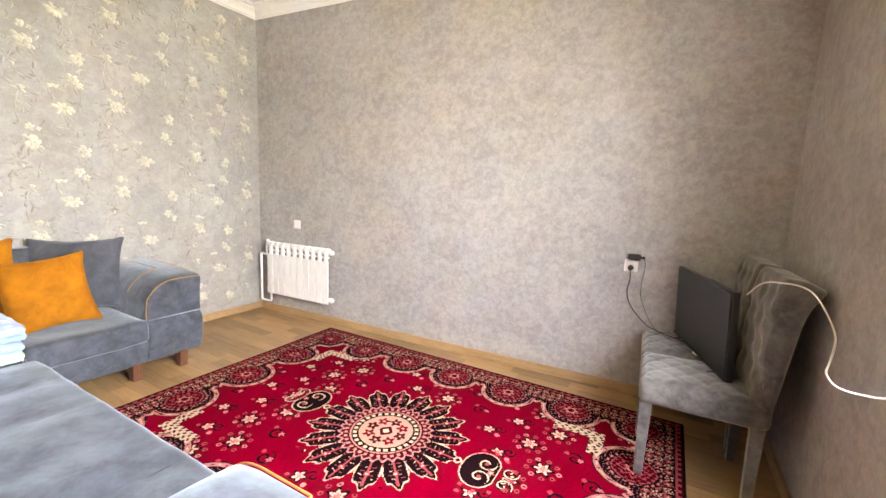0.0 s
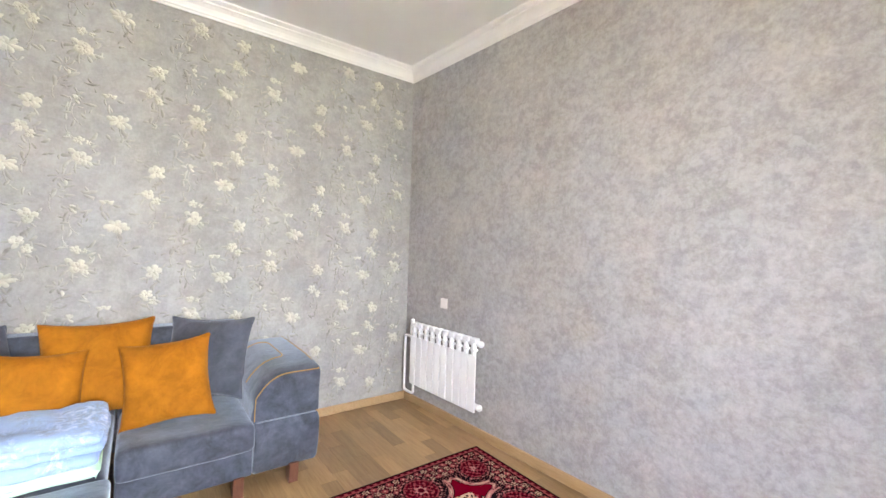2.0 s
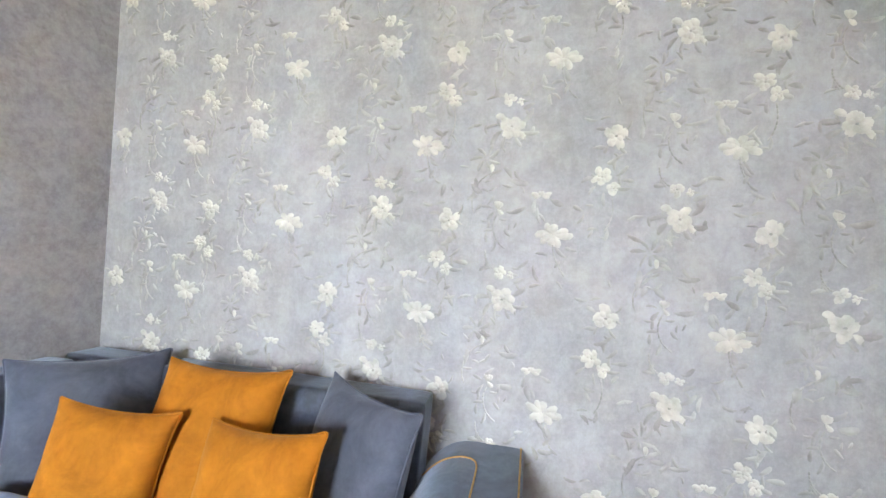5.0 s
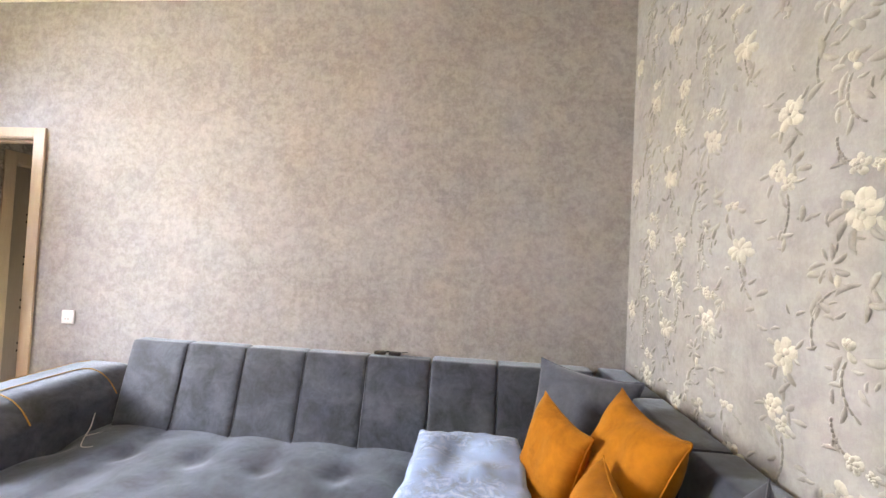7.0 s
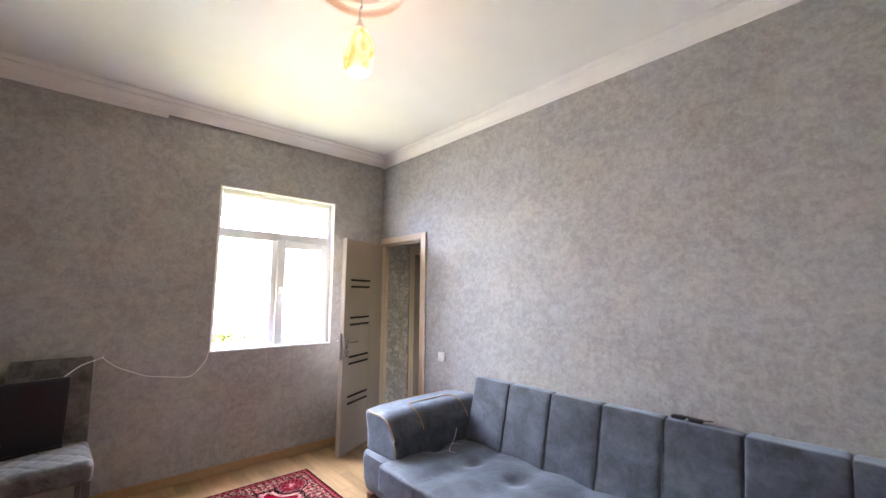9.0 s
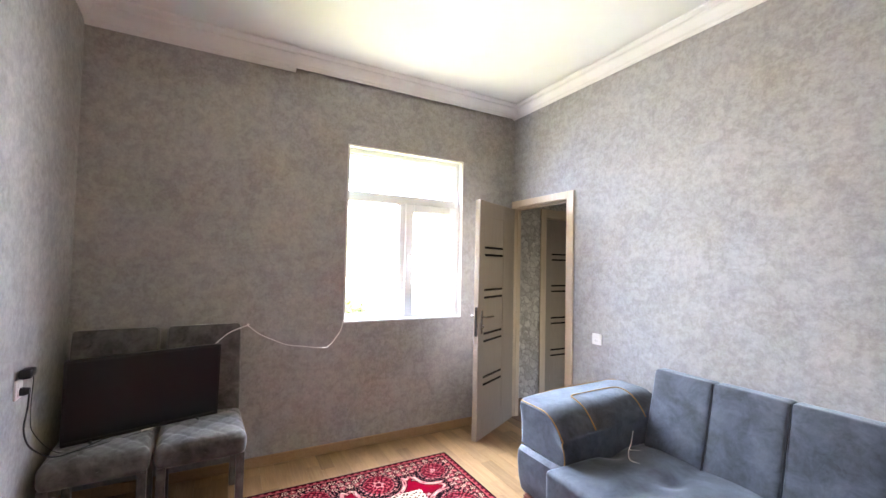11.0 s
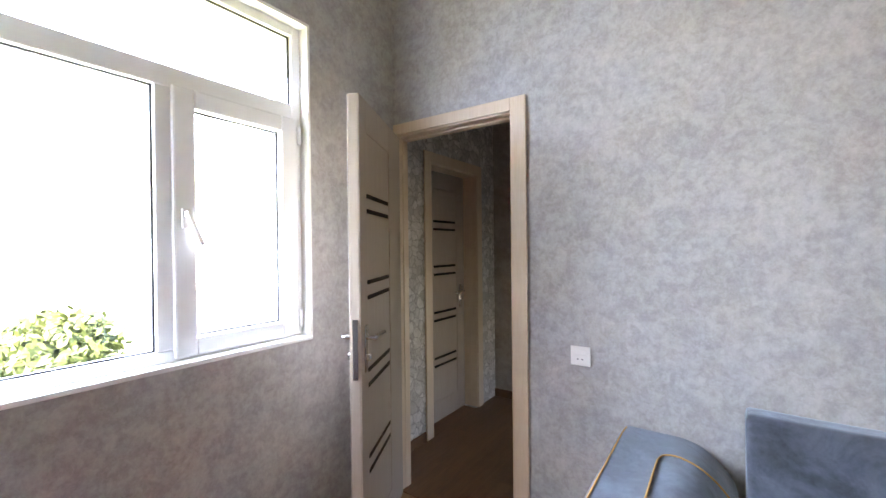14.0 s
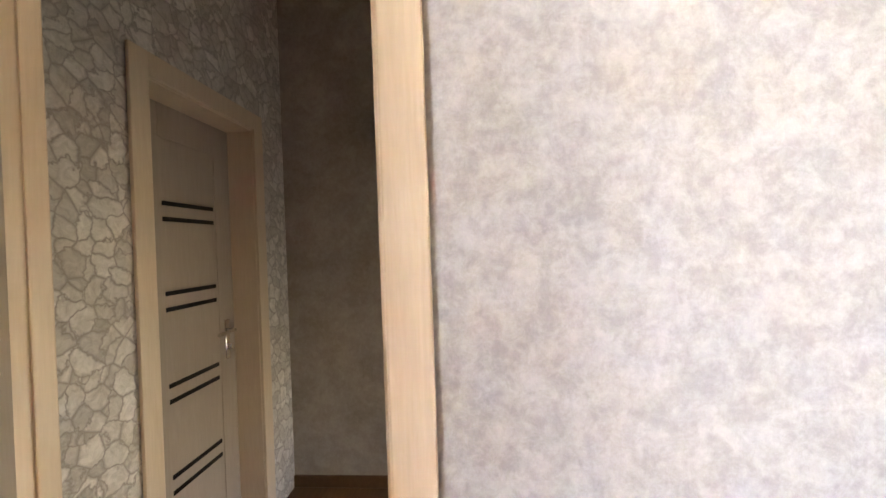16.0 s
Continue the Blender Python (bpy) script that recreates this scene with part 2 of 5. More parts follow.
PLASTER = plain("reveal_plaster", (0.80, 0.79, 0.74), 0.6, vary=0.03)
BRICKY = plain("outer_plaster", (0.55, 0.52, 0.47), 0.8, vary=0.12, relief=0.3)
GRASS = plain("garden_ground", (0.25, 0.265, 0.17), 0.95, vary=0.35, scale=3.0, relief=0.5)
LEAVES = plain("shrub_leaf", (0.10, 0.13, 0.03), 0.6, vary=0.4, scale=4)
BARK = plain("shrub_bark", (0.16, 0.11, 0.07), 0.9, vary=0.25)
GLASS = glass_mat("window_glass")
LAMPGLASS = lit_shade()
RUG = rug_material()
DUVET = bedding("blue_print_cotton", (0.30, 0.45, 0.72), (0.26, 0.33, 0.48))
MINT = plain("mint_cotton", (0.55, 0.78, 0.58), 0.9, vary=0.08, relief=0.2, relief_scale=400)


# ---- building helpers ----
ORIGIN = {}


def thing(name, at=(0, 0, 0), label="", category="", group="", kind="", turn=0.0, local=False):
    """An Empty at the thing's base. local: its parts are drawn round the base, not in world places."""
    ob = new(name)
    ob.empty_display_size = 0.1
    ob.matrix_world = pose(*at, 0, 0, turn)
    ORIGIN[ob.name] = Vector((0, 0, 0)) if local else Vector(at)
    return tagged(ob, label, category, group, kind)


def finish(bm, smooth):
    bmesh.ops.recalc_face_normals(bm, faces=bm.faces)
    if smooth:
        for f in bm.faces:
            f.smooth = True
        for e in bm.edges:
            if len(e.link_faces) == 2 and e.calc_face_angle(0) > radians(38):
                e.smooth = False


def part(name, bm, mat, parent=None, label="", smooth=True, kind="", category=""):
    """Links a bmesh as one mesh object, under a thing or under a part if one is given."""
    off = ORIGIN.get(parent.name, Vector((0, 0, 0))) if parent else Vector((0, 0, 0))
    if off.length:
        bmesh.ops.translate(bm, verts=bm.verts, vec=-off)
    finish(bm, smooth)
    me = bpy.data.meshes.new(name)
    bm.to_mesh(me)
    bm.free()
    me.materials.append(mat)
    ob = new(name, me)
    if parent:
        ob.parent = parent
        ORIGIN[ob.name] = off
    return tagged(ob, label, category, "", kind)


def box(bm, x0, x1, y0, y1, z0, z1, bevel=0.0, seg=1):
    m = Matrix.LocRotScale(((x0 + x1) / 2, (y0 + y1) / 2, (z0 + z1) / 2), None, (abs(x1 - x0), abs(y1 - y0), abs(z1 - z0)))
    made = bmesh.ops.create_cube(bm, size=1, matrix=m)["verts"]
    if bevel:
        edges = list({e for v in made for e in v.link_edges})
        bmesh.ops.bevel(bm, geom=edges, offset=bevel, segments=seg, affect="EDGES", profile=0.6)
    return bm


def boxes(*rows, bevel=0.0, seg=1):
    bm = bmesh.new()
    for r in rows:
        box(bm, *r, bevel=bevel, seg=seg)
    return bm


def soft_box(x0, x1, y0, y1, z0, z1, r=0.03, cuts=9, shape=None):
    """A rounded, padded block; shape moves each point by its place and its place in the unit cube."""
    bm = bmesh.new()
    bmesh.ops.create_cube(bm, size=2)
    bmesh.ops.subdivide_edges(bm, edges=bm.edges[:], cuts=cuts, use_grid_fill=True)
    c = Vector(((x0 + x1) / 2, (y0 + y1) / 2, (z0 + z1) / 2))
    h = Vector((abs(x1 - x0) / 2, abs(y1 - y0) / 2, abs(z1 - z0) / 2))
    r = min(r, *(0.98 * v for v in h))
    for v in bm.verts:
        u = Vector([math.copysign(1 - (1 - min(1, abs(k))) ** 1.5, k) for k in v.co])
        p = Vector([u[i] * h[i] for i in range(3)])
        inner = Vector([max(-(h[i] - r), min(h[i] - r, p[i])) for i in range(3)])
        d = p - inner
        if d.length > 1e-9:
            p = inner + d.normalized() * r
        if shape:
            p = shape(p + c, u) - c
        v.co = p + c
    return bm


def extrude(points, axis, a, b, bevel=0.0, seg=2):
    """A prism: an outline of (u, v) drawn across the axis, from a to b along it."""
    put = {"x": lambda u, v, w: (w, u, v), "y": lambda u, v, w: (u, w, v), "z": lambda u, v, w: (u, v, w)}[axis]
    bm = bmesh.new()
    lo = [bm.verts.new(put(u, v, a)) for u, v in points]
    hi = [bm.verts.new(put(u, v, b)) for u, v in points]
    n = len(points)
    caps = [bm.faces.new(lo), bm.faces.new(hi)]
    for i in range(n):
        bm.faces.new((lo[i], lo[(i + 1) % n], hi[(i + 1) % n], hi[i]))
    bmesh.ops.recalc_face_normals(bm, faces=bm.faces)
    if bevel:
        edges = list({e for f in caps for e in f.edges})
        bmesh.ops.bevel(bm, geom=edges, offset=bevel, segments=seg, affect="EDGES", profile=0.6)
    return bm


def tube(points, radius, sides=8, bm=None):
    """A round cord or pipe through the points, smoothed."""
    bm = bm or bmesh.new()
    pts = [Vector(p) for p in points]
    fine = []
    for i in range(len(pts) - 1):
        p0, p1, p2, p3 = pts[max(i - 1, 0)], pts[i], pts[i + 1], pts[min(i + 2, len(pts) - 1)]
        for k in range(6):
            t = k / 6
            fine.append(0.5 * (2 * p1 + (p2 - p0) * t + (2 * p0 - 5 * p1 + 4 * p2 - p3) * t * t + (3 * p1 - p0 - 3 * p2 + p3) * t ** 3))
    fine.append(pts[-1])
    rings, up = [], Vector((0.13, 0.21, 0.97)).normalized()
    for i, p in enumerate(fine):
        d = (fine[min(i + 1, len(fine) - 1)] - fine[max(i - 1, 0)]).normalized()
        side = d.cross(up)
        side = side.normalized() if side.length > 0.05 else d.cross(Vector((1, 0, 0))).normalized()
        top = side.cross(d)
        rings.append([bm.verts.new(p + radius * (math.cos(a) * side + math.sin(a) * top)) for a in [2 * math.pi * k / sides for k in range(sides)]])
    for a, b in zip(rings, rings[1:]):
        for k in range(sides):
            bm.faces.new((a[k], a[(k + 1) % sides], b[(k + 1) % sides], b[k]))
    bm.faces.new(rings[0][::-1])
    bm.faces.new(rings[-1])
    return bm


def eased(points, steps=6):
    """The points of a cable, rounded by a spline through them."""
    pts = [Vector(p) for p in points]
    pts = [pts[0] * 2 - pts[1]] + pts + [pts[-1] * 2 - pts[-2]]
    out = []
    for a, b, c, d in zip(pts, pts[1:], pts[2:], pts[3:]):
        for k in range(steps):
            t = k / steps
            out.append(0.5 * (2 * b + (c - a) * t + (2 * a - 5 * b + 4 * c - d) * t ** 2 + (3 * b - a - 3 * c + d) * t ** 3))
    return out + [pts[-2]]


def lathe(profile, at, sides=32, bm=None):
    """Turned round the upright axis at a place, from (radius, height) rows."""
    bm = bm or bmesh.new()
    x, y, z = at
    rings = [[bm.verts.new((x + r * math.cos(a), y + r * math.sin(a), z + h)) for a in [2 * math.pi * k / sides for k in range(sides)]] for r, h in profile]
    for a, b in zip(rings, rings[1:]):
        for k in range(sides):
            bm.faces.new((a[k], a[(k + 1) % sides], b[(k + 1) % sides], b[k]))
    return bm


def wall_with_hole(bm, axis, p0, p1, a0, a1, z0, z1, h0, h1, hz0, hz1):
    """A wall slab across the axis from p0 to p1, with a rectangular opening."""
    for u0, u1, w0, w1 in ((a0, h0, z0, z1), (h1, a1, z0, z1), (h0, h1, z0, hz0), (h0, h1, hz1, z1)):
        if u1 - u0 > 1e-4 and w1 - w0 > 1e-4:
            box(bm, *((p0, p1, u0, u1) if axis == "x" else (u0, u1, p0, p1)), w0, w1)
    return bm


# ---- the room's shell ----
WIN = (0.575, 1.64, 0.98, 2.39)         # window opening: y, y, z, z
DOOR = (3.605, 4.300, 2.005)            # door opening: x, x, height
HX, HY, HC = 4.545, -1.62, 2.86          # hall: wall with its door, far wall, ceiling
X1 = L + 0.34

floor = part("floor", boxes((-T, X1, -T, 3.6, -0.12, -0.012)), OAK_TRIM, None, "honey oak laminate floor in long planks", False, "structure", "floor")
ceiling = part("ceiling", boxes((-T, X1, -T, 3.6, CEIL, CEIL + 0.12)), WHITE_CEIL, None, "smooth off-white painted ceiling", False, "structure", "ceiling")
wall_floral = part("wall_floral", boxes((-0.14, 0, -T, R0 + 0.2, -0.1, CEIL)), FLORAL, None, "grey wall papered with raised cream flowers", False, "structure", "wall")
bm = boxes((0, L + 0.2, 0, 0.14, -0.1, CEIL))
bmesh.ops.transform(bm, matrix=pose(0, R0, 0, 0, 0, RA), verts=bm.verts)
wall_radiator = part("wall_radiator", bm, PAPER, None, "mottled grey wallpaper on the radiator wall", False, "structure", "wall")
wall_window = part("wall_window", wall_with_hole(bmesh.new(), "x", L, L + 0.33, 0.0, R0 + RS * L + 0.02, -0.1, CEIL, *WIN), PAPER, None, "mottled grey wallpaper round a deep window", False, "structure", "wall")
wall_sofa = part("wall_sofa", wall_with_hole(bmesh.new(), "y", -T, 0.0, -T, L + 0.33, -0.1, CEIL, DOOR[0] - 0.02, DOOR[1] + 0.02, -0.1, DOOR[2] + 0.02), PAPER, None, "mottled grey wallpaper behind the sofa", False, "structure", "wall")

# reveal of the window: plastered sides, head and board
y0, y1, z0, z1 = WIN
reveal = part("window_reveal", boxes((L - 0.004, L + 0.06, y0 - 0.001, y0 + 0.012, z0, z1), (L - 0.004, L + 0.06, y1 - 0.012, y1 + 0.001, z0, z1), (L - 0.004, L + 0.06, y0 + 0.012, y1 - 0.012, z1 - 0.012, z1 + 0.001)), PLASTER, None, "white plastered window reveal", False, "structure", "reveal")

# hall beyond the door
hall_floor = part("hall_floor", boxes((2.6, HX + 0.6, HY - 0.1, -T, -0.12, -0.012)), HALL_OAK, None, "dark oak laminate hall floor", False, "structure", "floor")
part("hall_ceiling", boxes((2.6, HX + 0.6, HY - 0.1, -T, HC, HC + 0.1)), WHITE_CEIL, None, "off-white hall ceiling", False, "structure", "ceiling")
# low openings out of view in both walls, added to let daylight in
part("hall_wall_far", wall_with_hole(bmesh.new(), "y", HY - 0.12, HY, 2.5, HX + 0.6, -0.1, HC, 2.65, 3.10, 0.15, 1.50), HALLPAPER, None, "dim brownish mottled hall wallpaper", False, "structure", "wall")
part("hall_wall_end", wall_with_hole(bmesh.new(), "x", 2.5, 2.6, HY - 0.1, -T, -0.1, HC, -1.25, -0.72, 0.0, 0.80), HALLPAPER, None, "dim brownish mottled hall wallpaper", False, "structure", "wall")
# out of view behind the shut door, added to keep outside light out
part("hall_light_stop", boxes((HX + 0.2, HX + 0.3, HY - 0.12, -T, -0.1, HC)), HALLPAPER, None, "unseen wall added behind the hall door to stop light", False, "structure", "wall")
HD = (-1.285, -0.63, 2.005)             # hall door opening: y, y, height
part("hall_wall_stone", wall_with_hole(bmesh.new(), "x", HX, HX + 0.2, HY, -T, -0.1, HC, HD[0], HD[1], -0.1, HD[2]), STONE, None, "hall wall papered with pale stone print", False, "structure", "wall")

# ---- cornice, baseboards ----
PROFILE = [(0, 0), (0.010, 0), (0.014, 0.010), (0.022, 0.016), (0.024, 0.028), (0.034, 0.050), (0.052, 0.068), (0.062, 0.072), (0.062, 0.082), (0.080, 0.088), (0.094, 0.094), (0.094, CEIL - H), (0, CEIL - H)]


def cornice(label, points, axis, a, b, m=None):
    bm = extrude(points, axis, a, b)
    if m:
        bmesh.ops.transform(bm, matrix=m, verts=bm.verts)
    return part("cornice", bm, CORNICE, None, label, False, "structure", "cornice")


cornice("stepped white foam cornice over the floral wall", [(u, H + v) for u, v in PROFILE], "y", 0.0, R0)
cornice("stepped white foam cornice over the sofa wall", [(u, H + v) for u, v in PROFILE], "x", 0.0, L)
cornice("stepped white foam cornice over the radiator wall", [(-u, H + v) for u, v in PROFILE], "x", 0.0, L + 0.03, pose(0, R0, 0, 0, 0, RA))
cornice("deeper white foam cornice ending in a cut profile", [(L - 0.002 - 1.72 * u, H - 0.020 + v * 1.19) for u, v in PROFILE[:-2]] + [(L - 0.164, CEIL), (L - 0.002, CEIL)], "y", 2.055, ry(L))
cornice("white foam cornice standing clear of the window wall", [(L - 0.034 - 1.25 * u, H + v) for u, v in PROFILE], "y", 0.0, 2.055)

for label, bm, m in (("oak baseboard under the floral wall", boxes((0, 0.016, 0, R0, 0, 0.068), bevel=0.004), None),
                     ("oak baseboard under the radiator wall", boxes((0.016, L, -0.016, 0, 0, 0.068), bevel=0.004), pose(0, R0, 0, 0, 0, RA)),
                     ("oak baseboard under the window wall", boxes((L - 0.016, L, 0.016, ry(L) - 0.03, 0, 0.068), bevel=0.004), None),
                     ("oak baseboard behind the sofa", boxes((0.016, DOOR[0] - 0.09, 0, 0.016, 0, 0.068), bevel=0.004), None),
                     ("dark oak baseboard in the hall", boxes((2.6, HX, HY, HY + 0.016, 0, 0.07), bevel=0.004), None),
                     ("dark oak baseboard under the stone print", boxes((HX - 0.016, HX, HD[1] + 0.085, -T, 0, 0.07), bevel=0.004), None)):
    if m:
        bmesh.ops.transform(bm, matrix=m, verts=bm.verts)
    part("baseboard", bm, HALL_OAK if "dark" in label else OAK_TRIM, None, label, False, "structure", "baseboard")


# ---- window ----
def window():
    win = thing("window_1", (L + 0.09, (y0 + y1) / 2, z0), "white three-part plastic window, casement shut", "window", kind="structure")
    a, b = L + 0.055, L + 0.125
    f = 0.052
    part("window_frame", boxes((a, b, y0, y0 + f, z0, z1), (a, b, y1 - f * 0.6, y1, z0, z1), (a, b, y0 + f, y1 - f * 0.6, z0, z0 + f), (a, b, y0 + f, y1 - f * 0.6, z1 - f, z1), (a, b, y0 + f, y1 - f * 0.6, 1.955, 2.03), (a, b, 1.105, 1.165, z0 + f, 1.955), bevel=0.006, seg=2), PVC, win, smooth=False)
    sash = part("casement", boxes((a - 0.016, b - 0.01, 0.612, 0.69, 1.0, 1.965), (a - 0.016, b - 0.01, 1.04, 1.115, 1.0, 1.965), (a - 0.016, b - 0.01, 0.69, 1.04, 1.0, 1.065), (a - 0.016, b - 0.01, 0.69, 1.04, 1.895, 1.965), bevel=0.008, seg=2), PVC, win, smooth=False)
    part("handle", boxes((a - 0.030, a - 0.016, 1.062, 1.092, 1.46, 1.53), (a - 0.055, a - 0.026, 1.068, 1.086, 1.50, 1.52), bevel=0.004, seg=2), PLASTIC, sash)
    part("lever", tube([(a - 0.05, 1.077, 1.51), (a - 0.052, 1.06, 1.46), (a - 0.052, 1.035, 1.40)], 0.009), PLASTIC, sash)
    for gy0, gy1, gz0, gz1 in ((0.69, 1.04, 1.065, 1.895), (1.165, y1 - f * 0.6, z0 + f, 1.955), (y0 + f, y1 - f * 0.6, 2.03, z1 - f)):
        pane = part("pane", boxes((a + 0.030, a + 0.036, gy0 - 0.006, gy1 + 0.006, gz0 - 0.006, gz1 + 0.006)), GLASS, win, smooth=False)
        pane.visible_shadow = False
        g = 0.006
        part("gasket", boxes((a + 0.02, a + 0.030, gy0, gy0 + g, gz0, gz1), (a + 0.02, a + 0.030, gy1 - g, gy1, gz0, gz1), (a + 0.02, a + 0.030, gy0 + g, gy1 - g, gz0, gz0 + g), (a + 0.02, a + 0.030, gy0 + g, gy1 - g, gz1 - g, gz1)), RUBBER, pane, smooth=False)
    part("window_sill", boxes((L - 0.006, a, y0 + 0.001, y1 - 0.001, z0 - 0.006, z0 + 0.012), bevel=0.004, seg=2), PVC, win, smooth=False)
    part("hinge", boxes((a - 0.024, a - 0.012, 0.596, 0.616, 1.03, 1.11), (a - 0.024, a - 0.012, 0.596, 0.616, 1.85, 1.93), bevel=0.004), PVC, win)


window()

# ---- doors ----
BARS = ((1.600, 1.537), (1.240, 1.176), (0.873, 0.810), (0.510, 0.447))


def door_leaf(name, m, label, width, s0, s1, handle_at, both=True):
    """A veneered leaf along local +x from its hinges, with paired dark strips and lever handles."""
    leaf = thing(name, (0, 0, 0), label, "door", kind="structure", local=True)
    leaf.matrix_world = m
    h, t = 1.995, 0.02
    part("leaf", boxes((0, width, -t, t, 0.008, h), bevel=0.003), DOORWOOD, leaf, smooth=False)
    for sy in (-1, 1):
        a, b = sy * t, sy * (t + 0.004)
        for r in ((0.0, s0 - 0.015, 0.008, h), (s1 + 0.015, width, 0.008, h), (s0 - 0.015, s1 + 0.015, 0.008, 0.17), (s0 - 0.015, s1 + 0.015, 1.86, h)):
            part("stile", boxes((r[0], r[1], min(a, b), max(a, b), r[2], r[3]), bevel=0.0015), DOORWOOD, leaf, smooth=False)
        for pair in BARS:
            for z in pair:
                part("strip", boxes((s0, s1, min(sy * t, sy * (t + 0.003)), max(sy * t, sy * (t + 0.003)), z - 0.009, z + 0.009)), INLAY, leaf, "dark glass strip", False)
        plate = part("handle_plate", boxes((handle_at - 0.018, handle_at + 0.018, min(b, sy * (t + 0.010)), max(b, sy * (t + 0.010)), 0.88, 1.07), bevel=0.004), CHROME, leaf)
        back = -1 if handle_at > width / 2 else 1
        y = sy * (t + 0.045)
        part("lever", tube([(handle_at, sy * (t + 0.008), 1.02), (handle_at, y, 1.02), (handle_at + back * 0.02, y, 1.02), (handle_at + back * 0.125, y + sy * 0.004, 1.018)], 0.009), CHROME, plate, "chrome lever")
        part("key_cylinder", boxes((handle_at - 0.008, handle_at + 0.008, min(b, sy * (t + 0.03)), max(b, sy * (t + 0.03)), 0.925, 0.955), bevel=0.004), CHROME, plate)
    edge = width if handle_at > width / 2 else 0
    part("lock_plate", boxes((edge - 0.001, edge + 0.0025, -0.011, 0.011, 0.86, 1.10)) if edge else boxes((-0.0025, 0.001, -0.011, 0.011, 0.86, 1.10)), CHROME, leaf, "steel lock plate", False)
    return leaf


def casing(name, label, rows, mat):
    frame_of_door = thing(name, (0, 0, 0), label, "door frame", kind="structure")
    for n, r in rows:
        part(n, boxes(r, bevel=0.004, seg=2), mat, frame_of_door, smooth=False)
    return frame_of_door


d0, d1, dh = DOOR
casing("door_frame_1", "pale oak door casing, door standing open", [
    ("jamb", (d0 - 0.02, d0, -T - 0.004, 0.004, 0, dh)), ("jamb", (d1, d1 + 0.02, -T - 0.004, 0.004, 0, dh)), ("head", (d0 - 0.02, d1 + 0.02, -T - 0.004, 0.004, dh, dh + 0.02)),
    ("architrave", (d0 - 0.085, d0 - 0.008, 0.004, 0.018, 0, dh + 0.068)), ("architrave", (d1 + 0.004, L - 0.002, 0.004, 0.018, 0, dh + 0.068)),
    ("architrave", (d0 - 0.008, d1 + 0.004, 0.0035, 0.0175, dh + 0.008, dh + 0.068)),
    ("stop", (d0, d0 + 0.012, -T + 0.002, -0.038, 0, dh)), ("stop", (d1 - 0.006, d1, -T + 0.002, -0.038, 0, dh)), ("stop", (d0 + 0.012, d1 - 0.006, -T + 0.002, -0.038, dh - 0.012, dh))], CASING)
lx, ly = 3.985 - 4.298, 0.600
door_leaf("door_1", pose(4.298, 0.022, 0, 0, 0, math.degrees(math.atan2(ly, lx))), "pale ash veneer door with paired dark strips, open", 0.682, 0.250, 0.585, 0.632)
part("threshold", boxes((d0, d1, -T, 0.0, -0.012, 0.004), bevel=0.003), HALL_OAK, None, "dark wooden threshold strip in the doorway", False, "structure", "threshold")

h0, h1, hh = HD
casing("door_frame_2", "pale oak casing of the shut hall door", [
    ("jamb", (HX - 0.004, HX + 0.17, h1 - 0.002, h1 + 0.018, 0, hh)), ("jamb", (HX - 0.004, HX + 0.17, h0 - 0.018, h0 + 0.002, 0, hh)), ("head", (HX - 0.004, HX + 0.17, h0, h1, hh - 0.02, hh)),
    ("architrave", (HX - 0.018, HX - 0.004, h1, h1 + 0.08, 0, hh + 0.07)), ("architrave", (HX - 0.018, HX - 0.004, h0 - 0.08, h0, 0, hh + 0.07)), ("architrave", (HX - 0.0175, HX - 0.0035, h0, h1, hh - 0.01, hh + 0.07))], CASING)
door_leaf("door_2", pose(HX + 0.145, h0 + 0.006, -0.012, 0, 0, 90) @ Matrix.Scale(-1, 4, (0, 1, 0)), "pale ash veneer hall door with paired dark strips, shut", 0.64, 0.13, 0.44, 0.065)


# ---- things on the walls ----
def switch_plate(m, name, label, holes=False):
    s = thing(name, (0, 0, 0), label, "wall switch" if not holes else "wall socket", local=True)
    s.matrix_world = m
    part("plate", boxes((-0.041, 0.041, -0.009, 0.0, -0.041, 0.041), bevel=0.004, seg=2), PLASTIC, s)
    if holes:
        part("insert", boxes((-0.027, 0.027, -0.012, -0.009, -0.027, 0.006), bevel=0.002), PLASTIC, s)
        for x in (-0.009, 0.009):
            hole = part("hole", lathe([(0.0001, 0), (0.0032, 0), (0.0032, 0.0006), (0.0001, 0.0006)], (x, 0, 0), 10), BLACK, s)
            hole.matrix_basis = pose(0, -0.0122, -0.012, 90, 0, 0)
        part("rocker", boxes((-0.027, 0.027, -0.0125, -0.009, 0.010, 0.030), bevel=0.002), PLASTIC, s)
    else:
        part("rocker", boxes((-0.027, 0.027, -0.013, -0.009, -0.027, 0.027), bevel=0.002), PLASTIC, s)
    return s


switch_plate(pose(3.287, 0.0, 0.917, 0, 0, 180), "wall_socket", "square white switch and socket beside the door", True)
switch_plate(pose(0.53, ry(0.53), 0.93, 0, 0, RA), "wall_switch", "small square white switch above the radiator")
sock = switch_plate(pose(3.53, ry(3.53), 0.885, 0, 0, RA), "wall_socket", "white wall socket with a black plug in it", True)


